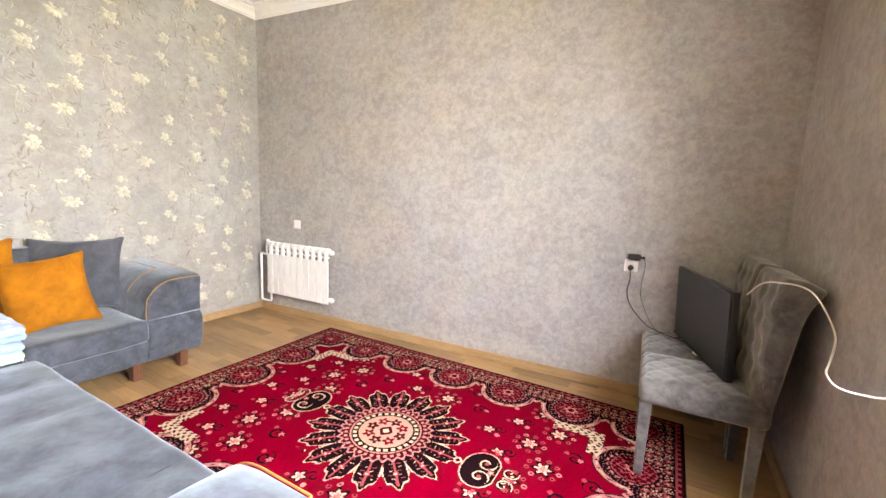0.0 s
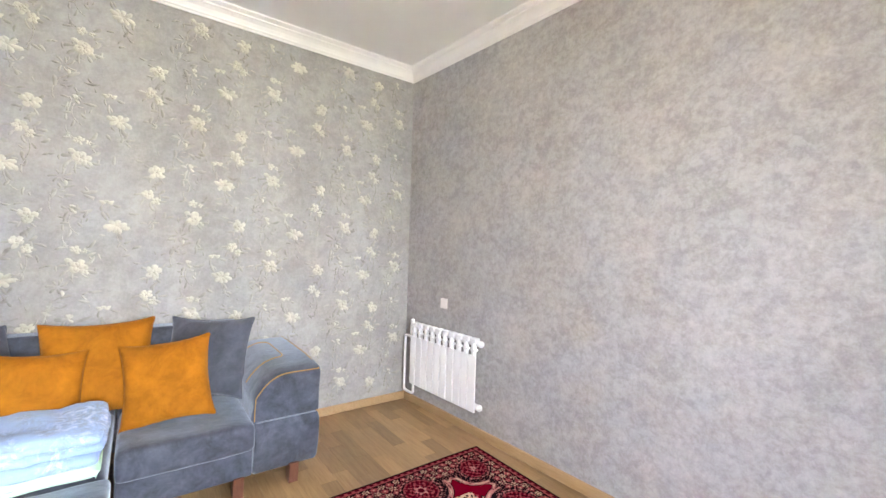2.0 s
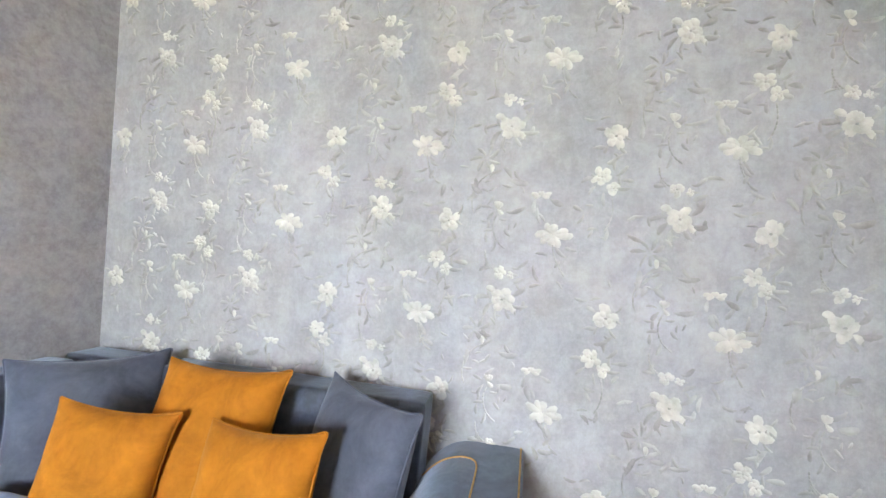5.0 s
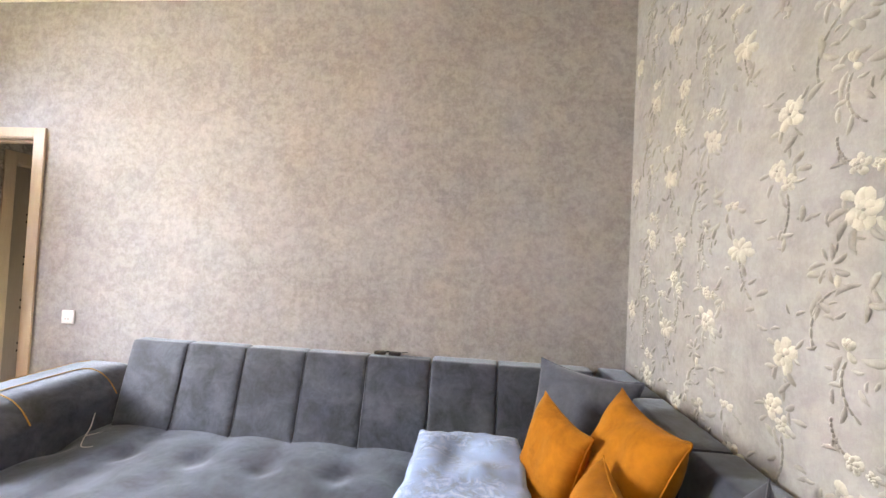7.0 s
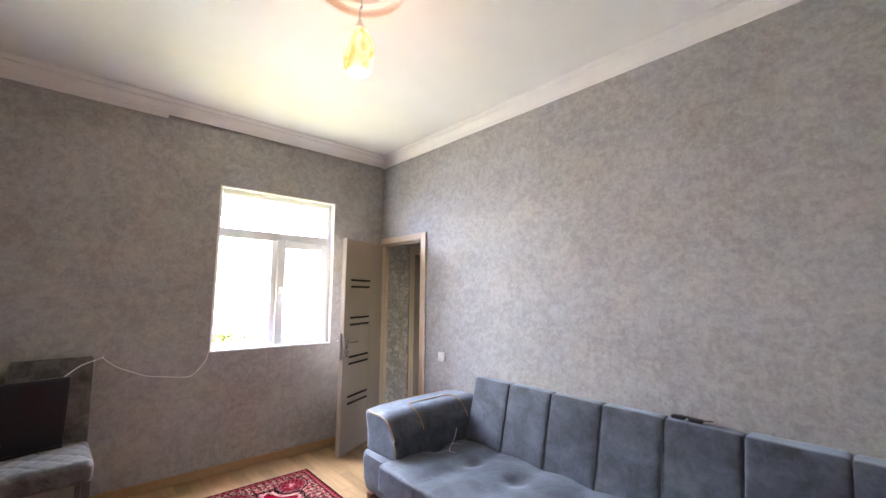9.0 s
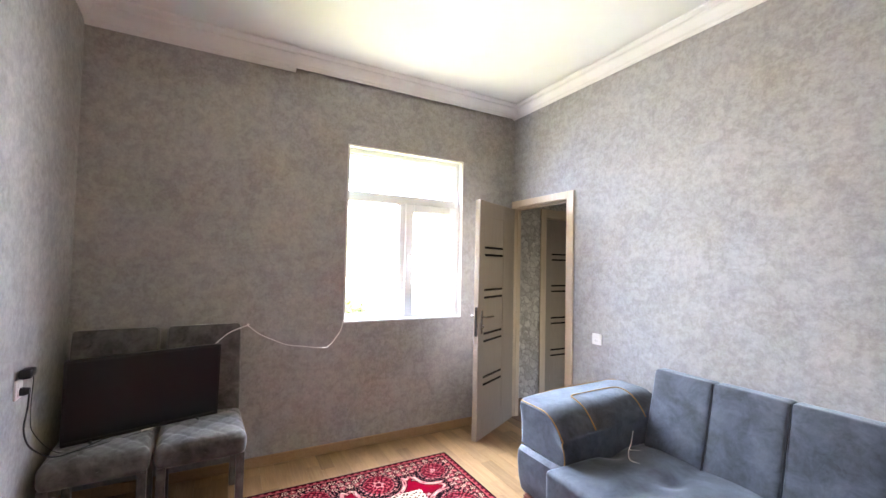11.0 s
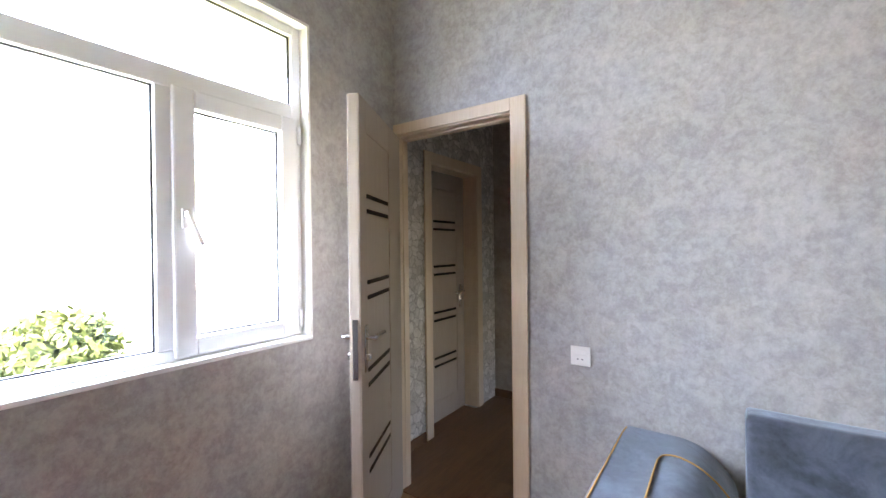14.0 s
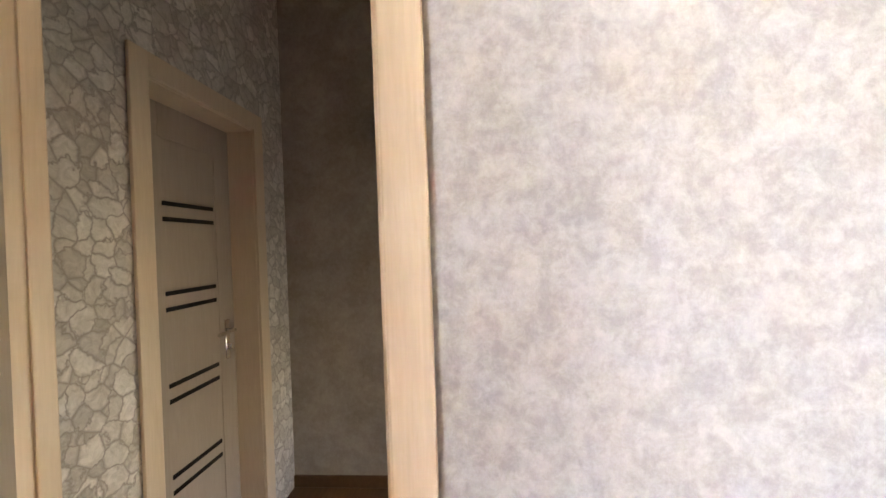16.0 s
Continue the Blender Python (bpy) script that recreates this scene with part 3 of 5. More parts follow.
def charger():
    c = thing("power_adapter", (0, 0, 0), "black power adapter standing on the socket plate", "adapter", local=True)
    c.matrix_world = pose(3.54, ry(3.53) - 0.004, 0.927, 0, 0, RA)
    part("body", soft_box(-0.035, 0.045, -0.045, 0.0, 0.0, 0.04, 0.012, 4), BLACK, c)
    part("nub", soft_box(0.045, 0.07, -0.03, -0.012, 0.012, 0.028, 0.006, 3), BLACK, c)
    p = thing("mains_plug", (0, 0, 0), "round black mains plug with its cord", "plug", local=True)
    p.matrix_world = pose(3.53, ry(3.53) - 0.012, 0.873, 90, 0, RA)
    part("plug_body", lathe([(0.001, 0.032), (0.014, 0.030), (0.018, 0.012), (0.018, 0.0), (0.001, 0.0)], (0, 0, 0), 16), BLACK, p)
    part("cord", tube(eased([(3.53, ry(3.53) - 0.04, 0.865), (3.535, 3.19, 0.80), (3.525, 3.195, 0.71), (3.56, 3.18, 0.62), (3.66, 3.13, 0.53), (3.76, 3.05, 0.515), (3.86, 2.98, 0.512), (3.90, 2.90, 0.51)]), 0.0034, 6), BLACK, None, "black mains cord drooping to the chair seat")
    tagged(bpy.data.objects["cord"], category="cable")
    part("cord", tube(eased([(3.60, ry(3.6) - 0.03, 0.945), (3.615, 3.20, 0.90), (3.605, 3.20, 0.76), (3.62, 3.19, 0.66), (3.70, 3.12, 0.53), (3.80, 2.98, 0.508), (3.93, 2.76, 0.508)]), 0.0018, 6), BLACK, None, "thin dark adapter lead hanging down", category="cable")


charger()


def radiator():
    r = thing("radiator", (0, 0, 0), "white ten-section aluminium radiator with side pipes", "radiator", local=True)
    r.matrix_world = pose(0.215, ry(0.215), 0.215, 0, 0, RA)
    w, n = 0.80, 10
    step = w / n
    for i in range(n):
        x = i * step
        bm = boxes((x + 0.0035, x + step - 0.0035, -0.105, -0.094, 0.0, 0.405), bevel=0.003, seg=2)
        box(bm, x + 0.033, x + step - 0.033, -0.094, -0.066, 0.0, 0.50)
        box(bm, x + 0.029, x + step - 0.029, -0.104, -0.092, 0.395, 0.50, bevel=0.003)
        box(bm, x + 0.010, x + step - 0.010, -0.102, -0.05, 0.488, 0.525, bevel=0.010, seg=3)
        box(bm, x + 0.018, x + step - 0.018, -0.100, -0.06, 0.430, 0.446, bevel=0.003)
        part("section", bm, ENAMEL, r, smooth=False)
    for z in (0.485, 0.03):
        part("header", tube([(-0.01, -0.062, z), (0.4, -0.062, z), (w + 0.012, -0.062, z)], 0.020, 10), ENAMEL, r)
    for z in (0.485, 0.03):
        cap = part("plug", lathe([(0.001, 0.0), (0.024, 0.0), (0.024, 0.014), (0.012, 0.03), (0.001, 0.032)], (0, 0, 0), 14), ENAMEL, r)
        cap.matrix_basis = pose(w, -0.062, z, 0, 90, 0)
    part("air_vent", lathe([(0.001, 0.0), (0.019, 0.0), (0.019, 0.028), (0.012, 0.036), (0.001, 0.036)], (-0.03, -0.062, 0.505), 14), ENAMEL, r)
    part("pipe", tube([(-0.01, -0.062, 0.485), (-0.045, -0.062, 0.485), (-0.048, -0.062, 0.42), (-0.048, -0.062, 0.395)], 0.011, 10), ENAMEL, r)
    part("pipe", tube([(-0.03, -0.062, 0.385), (-0.10, -0.062, 0.385), (-0.128, -0.062, 0.382), (-0.132, -0.062, 0.35), (-0.132, -0.062, 0.10), (-0.132, -0.062, -0.06), (-0.128, -0.062, -0.09), (-0.10, -0.062, -0.10), (-0.03, -0.062, -0.10), (0.0, -0.062, -0.09), (0.004, -0.062, -0.05), (0.0, -0.062, 0.02), (-0.01, -0.062, 0.03)], 0.011, 10), ENAMEL, r)
    part("valve", boxes((-0.042, -0.012, -0.078, -0.046, 0.005, 0.055), bevel=0.006), ENAMEL, r)
    for x in (0.16, 0.64):
        part("bracket", boxes((x, x + 0.02, -0.06, 0.0, 0.46, 0.475)), ENAMEL, r)


radiator()


# ---- pendant lamp ----
def pendant():
    px, py = 2.12, 1.568
    rose = thing("ceiling_rose", (px, py, CEIL), "round moulded plaster ceiling rose, white", "ceiling rose", kind="structure")
    part("rose", lathe([(0.001, -0.004), (0.06, -0.006), (0.065, -0.020), (0.085, -0.022), (0.095, -0.012), (0.13, -0.012), (0.14, -0.022), (0.175, -0.024), (0.19, -0.014), (0.215, -0.016), (0.222, -0.036), (0.234, -0.040), (0.243, -0.026), (0.246, 0.0)], (px, py, CEIL), 56), WHITE_CEIL, rose)
    lamp = thing("pendant_lamp", (px, py, CEIL - 0.02), "pendant lamp with amber marbled glass shade, lit", "lamp")
    part("canopy", lathe([(0.001, -0.020), (0.052, -0.020), (0.056, -0.028), (0.052, -0.052), (0.030, -0.066), (0.001, -0.068)], (px, py, CEIL), 24), CHROME, lamp, "polished chrome canopy")
    bx, by, bz = px - 0.004, py + 0.002, 2.505
    part("flex", tube([(px, py, CEIL - 0.066), (px + 0.004, py - 0.004, CEIL - 0.10), (px + 0.008, py - 0.012, CEIL - 0.135), (px - 0.004, py + 0.004, CEIL - 0.165), (bx, by, bz + 0.245)], 0.006, 8), CHROME, lamp)
    part("socket", lathe([(0.001, 0.262), (0.010, 0.260), (0.020, 0.232), (0.026, 0.216), (0.001, 0.214)], (bx, by, bz), 16), CHROME, lamp, "dark bronze socket cap")
    outer = [(0.022, 0.222), (0.045, 0.200), (0.062, 0.160), (0.071, 0.110), (0.071, 0.065), (0.065, 0.025), (0.056, 0.0)]
    inner = [(r - 0.004, h) for r, h in outer[::-1]]
    part("shade", lathe(outer + inner, (bx, by, bz), 28), LAMPGLASS, lamp, "amber marbled glass shade")
    glow = material("lamp_bulb")
    glow[2].inputs["Emission Color"].default_value = (1.0, 0.82, 0.55, 1)
    glow[2].inputs["Emission Strength"].default_value = 1.5
    bulb = bmesh.new()
    bmesh.ops.create_uvsphere(bulb, u_segments=16, v_segments=10, radius=0.03, matrix=pose(bx, by, bz + 0.08))
    part("bulb", bulb, glow[0], lamp, "glowing frosted bulb")
    light = new("pendant_light", bpy.data.lights.new("pendant_light", "POINT"))
    light.data.energy, light.data.color, light.data.shadow_soft_size = 0.22, (1.0, 0.62, 0.32), 0.05
    light.location = (bx, by, bz - 0.02)
    up = new("pendant_upward_light", bpy.data.lights.new("pendant_upward_light", "POINT"))
    up.data.energy, up.data.color, up.data.shadow_soft_size = 0.30, (1.0, 0.50, 0.24), 0.06
    up.location = (bx + 0.10, by - 0.06, bz + 0.10)


pendant()


# ---- corner sofa, in three units ----
def nap(p, amount=0.004, size=9.0):
    return p + Vector((0, 0, amount)) * noise.noise(p * size)


def seat_shape(xa, xb, ya, yb, z):
    """Top of a padded seat panel, sunk at its edges and buttoned in the middle of each seam."""
    def move(p, u):
        if u.z > 0.2:
            sag = 0.005 * (u.x ** 6 + 0.4 * u.y ** 4)
            tuft = sum(0.030 * math.exp(-(((p.x - bx) / 0.055) ** 2 + ((p.y - by) / 0.085) ** 2)) for bx in (xa, xb) for by in (ya + 0.42 * (yb - ya),))
            p = p - Vector((0, 0, (sag + tuft) * u.z))
        return nap(p, 0.006, 7.0)
    return move


def back_shape(z0, z1, lean, axis):
    def move(p, u):
        d = lean * (z1 - p.z) / (z1 - z0)
        p = p + (Vector((0, d, 0)) if axis == "y" else Vector((d, 0, 0)))
        return nap(p, 0.003, 8.0)
    return move


ARM_TOP = [(0.0, 0.40), (0.0, 0.665), (0.10, 0.678), (0.60, 0.672), (0.78, 0.660), (0.852, 0.650), (0.870, 0.632), (0.870, 0.600), (0.862, 0.560), (0.855, 0.50), (0.853, 0.44), (0.855, 0.392), (0.78, 0.378), (0.60, 0.36), (0.30, 0.375)]
ARM_LOW = [(0.0, 0.10), (0.0, 0.40), (0.30, 0.370), (0.60, 0.355), (0.78, 0.372), (0.86, 0.385), (0.885, 0.36), (0.890, 0.30), (0.880, 0.20), (0.860, 0.125), (0.84, 0.10)]


def roll_drop(y, z, width):
    """How far the arm's padded top falls away towards the seat."""
    t = max(0.0, (y / width - 0.45) / 0.55)
    return 0.13 * t ** 2.6 * max(0.0, min(1.0, (z - 0.40) / 0.24))


def rolled(outline, a, b, width):
    bm = bmesh.new()
    rings = []
    stations = [0.0, 0.015, 0.05] + [0.12 + 0.8 * k / 12 for k in range(13)] + [0.96, 0.985, 1.0]
    cu, cv = sum(p[0] for p in outline) / len(outline), sum(p[1] for p in outline) / len(outline)
    for s in stations:
        y = a + (b - a) * s
        k = {0.0: 0.965, 1.0: 0.955, 0.015: 0.990, 0.985: 0.985}.get(s, 1.0)
        rings.append([bm.verts.new((cu + (u - cu) * k, y, cv + (v - cv) * k - roll_drop(y, v, width))) for u, v in outline])
    n = len(outline)
    for p, q in zip(rings, rings[1:]):
        for i in range(n):
            bm.faces.new((p[i], p[(i + 1) % n], q[(i + 1) % n], q[i]))
    bm.faces.new(rings[0])
    bm.faces.new(rings[-1])
    return bm


def sofa_arm(owner, m, width):
    """A scrolled arm: depth along local x, width along local y, with ochre piping."""
    arms = []
    for name, outline, inset in (("arm_top", ARM_TOP, 0.0), ("arm_base", ARM_LOW, 0.004)):
        bm = rolled(outline, inset, width - inset, width) if name == "arm_top" else extrude(outline, "y", inset, width - inset, 0.018, 3)
        bmesh.ops.transform(bm, matrix=m, verts=bm.verts)
        arms.append(part(name, bm, SOFA, owner))
    def line(points):
        part("piping", tube([m @ Vector((u, y, v - roll_drop(y, v, width) + 0.002)) for u, y, v in points], 0.0030, 6), PIPING, arms[0], "ochre piping")
    run = [(0.868, 0.642), (0.874, 0.630), (0.873, 0.600), (0.865, 0.560), (0.858, 0.50), (0.856, 0.44), (0.857, 0.396)]
    line([(u, width - 0.006, v) for u, v in run])
    line([(0.868, y, 0.642) for y in [0.012 + (width - 0.02) * k / 8 for k in range(9)]])
    line([(0.02, 0.010, 0.664), (0.10, 0.010, 0.674), (0.35, 0.010, 0.673), (0.60, 0.010, 0.670), (0.78, 0.010, 0.652), (0.868, 0.012, 0.640)])
    a = width * 0.40
    inner = [width * k for k in (0.60, 0.72, 0.84, 0.93, 0.99)]
    line([(0.625, y, 0.672) for y in inner[::-1]] + [(0.622, a + 0.05, 0.673), (0.612, a + 0.018, 0.673), (0.58, a + 0.002, 0.674), (0.50, a, 0.675), (0.30, a, 0.677), (0.235, a + 0.004, 0.677), (0.205, a + 0.02, 0.677), (0.195, a + 0.05, 0.677)] + [(0.195, y, 0.677) for y in inner])


def foot(owner, x, y, turn=0.0):
    bm = extrude([(-0.030, 0.0), (0.028, 0.0), (0.040, 0.115), (-0.055, 0.115), (-0.040, 0.06)], "y", -0.026, 0.026, 0.004)
    bmesh.ops.transform(bm, matrix=pose(x, y, 0.0, 0, 0, turn), verts=bm.verts)
    part("foot", bm, LEGWOOD, owner, "reddish-brown wooden foot")


def long_sofa():
    s = thing("sofa", (1.9, 0.5, 0), "slate-blue velour sofa with tufted seat and channelled back", "sofa", "units of the corner sofa")
    xs = [1.038 + i * 0.3405 for i in range(6)]
    part("base", soft_box(1.045, 2.76, 0.06, 0.945, 0.10, 0.265, 0.02, 8), SOFA, s)
    def tufted(p, u):
        if u.z > 0.2:
            fold = sum(0.006 * math.exp(-((p.x - x) / 0.014) ** 2) * (0.35 + 0.65 * min(1, abs(p.y - 0.50) / 0.3)) for x in xs[1:-1])
            tuft = sum(0.026 * math.exp(-(((p.x - x) / 0.06) ** 2 + ((p.y - 0.50) / 0.075) ** 2)) for x in xs)
            pad = 0.010 * (1 - abs(math.cos(math.pi * (p.x - xs[0]) / 0.3405)) ** 3) * (1 - u.y ** 4)
            p = p + Vector((0, 0, (pad - fold - tuft) * u.z))
        return nap(p, 0.007, 7.0)
    part("seat", soft_box(1.040, 2.765, 0.10, 0.985, 0.245, 0.408, 0.024, 64, tufted), SOFA, s)
    for a, b in zip(xs, xs[1:-1] + [2.732]):
        part("back_panel", soft_box(a, b, 0.048, 0.137, 0.36, 0.842, 0.014, 9, back_shape(0.36, 0.842, 0.12, "y")), SOFA, s)
    for x in xs[1:-1]:
        part("seam", tube([(x, 0.137, 0.838), (x, 0.20, 0.60), (x, 0.252, 0.41), (x, 0.30, 0.404)], 0.0028, 6), SEAM_SHADE, s, "dark line of seam and fold shade")
        # soft shade in the seat's folds, drawn as dark cords along them
        part("seam", tube([(x, 0.565, 0.379), (x, 0.62, 0.391), (x, 0.70, 0.398), (x, 0.80, 0.401), (x, 0.92, 0.403), (x, 0.974, 0.394), (x, 0.986, 0.36), (x, 0.986, 0.26)], 0.0026, 6), SEAM_SHADE, s, "dark line of seam and fold shade")
    sofa_arm(s, pose(3.115, -0.002, 0, 0, 0, 90) @ pose(0, 0, 0), 0.365)
    foot(s, 3.03, 0.84, 90)
    foot(s, 2.80, 0.84, 90)
    foot(s, 1.10, 0.84, 90)
    foot(s, 3.03, 0.08, 90)


def corner_unit():
    s = thing("sofa", (0.5, 0.5, 0), "slate-blue velour corner seat of the sofa", "sofa", "units of the corner sofa")
    part("base", soft_box(0.02, 1.03, 0.02, 0.945, 0.10, 0.265, 0.02, 6), SOFA, s)
    part("seat", soft_box(0.10, 1.032, 0.10, 0.965, 0.25, 0.405, 0.035, 14, seat_shape(0.10, 1.032, 0.10, 0.965, 0.40)), SOFA, s)
    for a, b in ((0.20, 0.684), (0.686, 1.033)):
        part("back_panel", soft_box(a, b, 0.012, 0.135, 0.36, 0.842, 0.012, 9, back_shape(0.36, 0.842, 0.12, "y")), SOFA, s)
    for a, b in ((0.012, 0.48), (0.482, 0.965)):
        part("back_panel", soft_box(0.012, 0.150, a, b, 0.36, 0.842, 0.012, 9, back_shape(0.36, 0.842, 0.12, "x")), SOFA, s)
    for x, y in ((0.10, 0.10), (0.95, 0.10), (0.95, 0.86), (0.10, 0.86)):
        foot(s, x, y)


def end_unit():
    s = thing("sofa", (0.45, 1.45, 0), "slate-blue velour end seat of the sofa with scrolled arm", "sofa", "units of the corner sofa")
    part("base", soft_box(0.02, 0.80, 0.985, 1.58, 0.10, 0.265, 0.02, 6), SOFA, s)
    part("seat", soft_box(0.12, 0.842, 0.985, 1.583, 0.25, 0.402, 0.035, 14, lambda p, u: nap(p, 0.006, 7.0)), SOFA, s)
    part("back_panel", soft_box(0.012, 0.150, 0.975, 1.60, 0.36, 0.842, 0.012, 9, back_shape(0.36, 0.842, 0.12, "x")), SOFA, s)
    sofa_arm(s, pose(-0.06, 1.94, 0) @ Matrix.Scale(-1, 4, (0, 1, 0)), 0.365)
    for x, y in ((0.77, 1.51), (0.77, 1.80), (0.10, 1.80), (0.10, 1.05)):
        foot(s, x, y)


long_sofa()
corner_unit()
end_unit()


# ---- cushions ----
def cushion(name, label, left, right, drop, lean, mat, thick=0.15, group=""):
    """A square cushion hung between two upper corners; lean: how far its foot stands out; drop: its height."""
    left, right = Vector(left), Vector(right)
    across = right - left
    w = across.length
    ax = across.normalized()
    out = Vector((ax.y, -ax.x, 0)).normalized()
    down = (Vector((0, 0, -1)) * drop + out * lean).normalized()
    down = (down - ax * down.dot(ax)).normalized()
    h = math.hypot(drop, lean)
    ay = ax.cross(down)
    if ay.dot(out) < 0:
        ay = -ay
    c = (left + right) / 2 + down * h / 2
    ob = thing(name, (0, 0, 0), label, "cushion", group, local=True)
    ob.matrix_world = Matrix.Translation(c)
    bm = bmesh.new()
    n = 22
    seed = Vector((c.x * 7, c.y * 5, c.z * 3))
    for side in (1, -1):
        rows = []
        for i in range(n + 1):
            rows.append([])
            for j in range(n + 1):
                u, v = 2 * i / n - 1, 2 * j / n - 1
                u, v = math.sin(u * math.pi / 2), math.sin(v * math.pi / 2)
                x = w / 2 * u * (1 - 0.105 * (1 - v * v) * abs(u) ** 3)
                y = h / 2 * v * (1 - 0.105 * (1 - u * u) * abs(v) ** 3)
                t = thick / 2 * max(0, (1 - u ** 4) * (1 - v ** 4)) ** 0.62
                t *= 1 + 0.22 * noise.noise(Vector((u * 1.6, v * 1.6, side)) + seed)
                t += 0.006 * noise.noise(Vector((u * 5, v * 5, 3 * side)) + seed) * (1 - u ** 6) * (1 - v ** 6)
                rows[-1].append(bm.verts.new(ax * x + down * y + ay * side * t))
        for i in range(n):
            for j in range(n):
                bm.faces.new((rows[i][j], rows[i + 1][j], rows[i + 1][j + 1], rows[i][j + 1]))
    bmesh.ops.remove_doubles(bm, verts=bm.verts, dist=0.0008)
    cover = part("cover", bm, mat, ob)
    rim = []
    for k in range(41):
        a = k / 40 * 4
        s, f = int(min(a, 3.999)), a - int(min(a, 3.999))
        u, v = [(2 * f - 1, -1), (1, 2 * f - 1), (1 - 2 * f, 1), (-1, 1 - 2 * f)][s]
        x = w / 2 * u * (1 - 0.105 * (1 - v * v) * abs(u) ** 3)
        y = h / 2 * v * (1 - 0.105 * (1 - u * u) * abs(v) ** 3)
        rim.append(ax * x + down * y)
    part("welt", tube(rim, 0.0032, 5), mat, ob)
    return ob


cushion("cushion", "large slate velour cushion leaning in the sofa's corner", (0.475, 0.205, 0.915), (0.10, 0.50, 0.90), 0.47, 0.14, SLATE, 0.15, "slate cushions")
cushion("cushion", "slate velour cushion leaning against the sofa arm", (0.10, 1.235, 0.895), (0.385, 1.652, 0.90), 0.47, 0.13, SLATE, 0.15, "slate cushions")
cushion("cushion", "large orange velour cushion against the back", (0.235, 0.64, 0.915), (0.225, 1.135, 0.92), 0.47, 0.20, ORANGE, 0.15, "orange cushions")
cushion("cushion", "small orange velour cushion on the sofa seat", (0.50, 0.50, 0.838), (0.40, 0.86, 0.80), 0.40, 0.10, ORANGE, 0.13, "orange cushions")
cushion("cushion", "square orange velour cushion propped in front", (0.40, 0.975, 0.80), (0.45, 1.395, 0.84), 0.42, 0.16, ORANGE, 0.14, "orange cushions")


# ---- folded bedding ----
def folded(name, label, x0, x1, y0, y1, z0, z1, mat, seed, layers=1):
    """Cotton folded into layers that lie on one another, each a little askew."""
    def crumple(p, u):
        k = Vector((seed, seed * 2, 0))
        p = p + Vector((0.020 * noise.noise(p * 6 + k), 0.020 * noise.noise(p * 6 - k), 0))
        if u.z > 0 or layers > 1:
            p.z += 0.022 * noise.noise(Vector((p.x, p.y, 0)) * 7 + k) + 0.010 * noise.noise(Vector((p.x, p.y, 0)) * 18 + k)
        p.z -= 0.03 * (u.x ** 6 + u.y ** 6) * max(0, u.z) / layers
        return p
    if layers == 1:
        return part(name, soft_box(x0, x1, y0, y1, z0, z1, 0.035, 22, crumple), mat, None, label, category="bedding")
    stack = thing(name, ((x0 + x1) / 2, (y0 + y1) / 2, z0), label, "bedding")
    step = (z1 - z0) / layers
    for i in range(layers):
        d = 0.014 * math.sin(i * 2.4 + seed)
        part("fold", soft_box(x0 + d, x1 + d, y0 - d, y1 - d * 0.6, z0 + i * step + 0.001, z0 + (i + 1) * step + 0.004, 0.018, 24, crumple), mat, stack)
    return stack


folded("folded_sheet", "mint green sheet folded under the quilt", 0.60, 1.03, 0.42, 0.945, 0.398, 0.465, MINT, 3.1)
folded("folded_quilt", "pale blue printed quilt folded on the corner seat", 0.585, 1.045, 0.36, 0.955, 0.462, 0.588, DUVET, 1.7, 3)

# ---- small things on the sofa ----
def sunglasses():
    g = thing("sunglasses", (1.27, 0.075, 0.845), "black sunglasses lying on the sofa back", "sunglasses")
    for x in (1.235, 1.315):
        part("lens", soft_box(x - 0.033, x + 0.033, 0.085, 0.125, 0.850, 0.868, 0.008, 5), BLACK, g)
    part("bridge", tube([(1.26, 0.10, 0.862), (1.275, 0.098, 0.866), (1.29, 0.10, 0.862)], 0.004, 6), BLACK, g)
    for x in (1.21, 1.345):
        part("temple", tube([(x, 0.10, 0.860), (x - 0.01, 0.06, 0.856), (x - 0.03, 0.03, 0.852)], 0.003, 6), BLACK, g)


sunglasses()
part("charging_cable", tube(eased([(2.738, 0.33, 0.50), (2.728, 0.36, 0.44), (2.70, 0.42, 0.412), (2.62, 0.50, 0.414), (2.55, 0.45, 0.412), (2.57, 0.36, 0.413), (2.66, 0.34, 0.414), (2.72, 0.39, 0.412)]), 0.0026, 6), PLASTIC, None, "thin white charging cable coiled on the seat", category="cable")

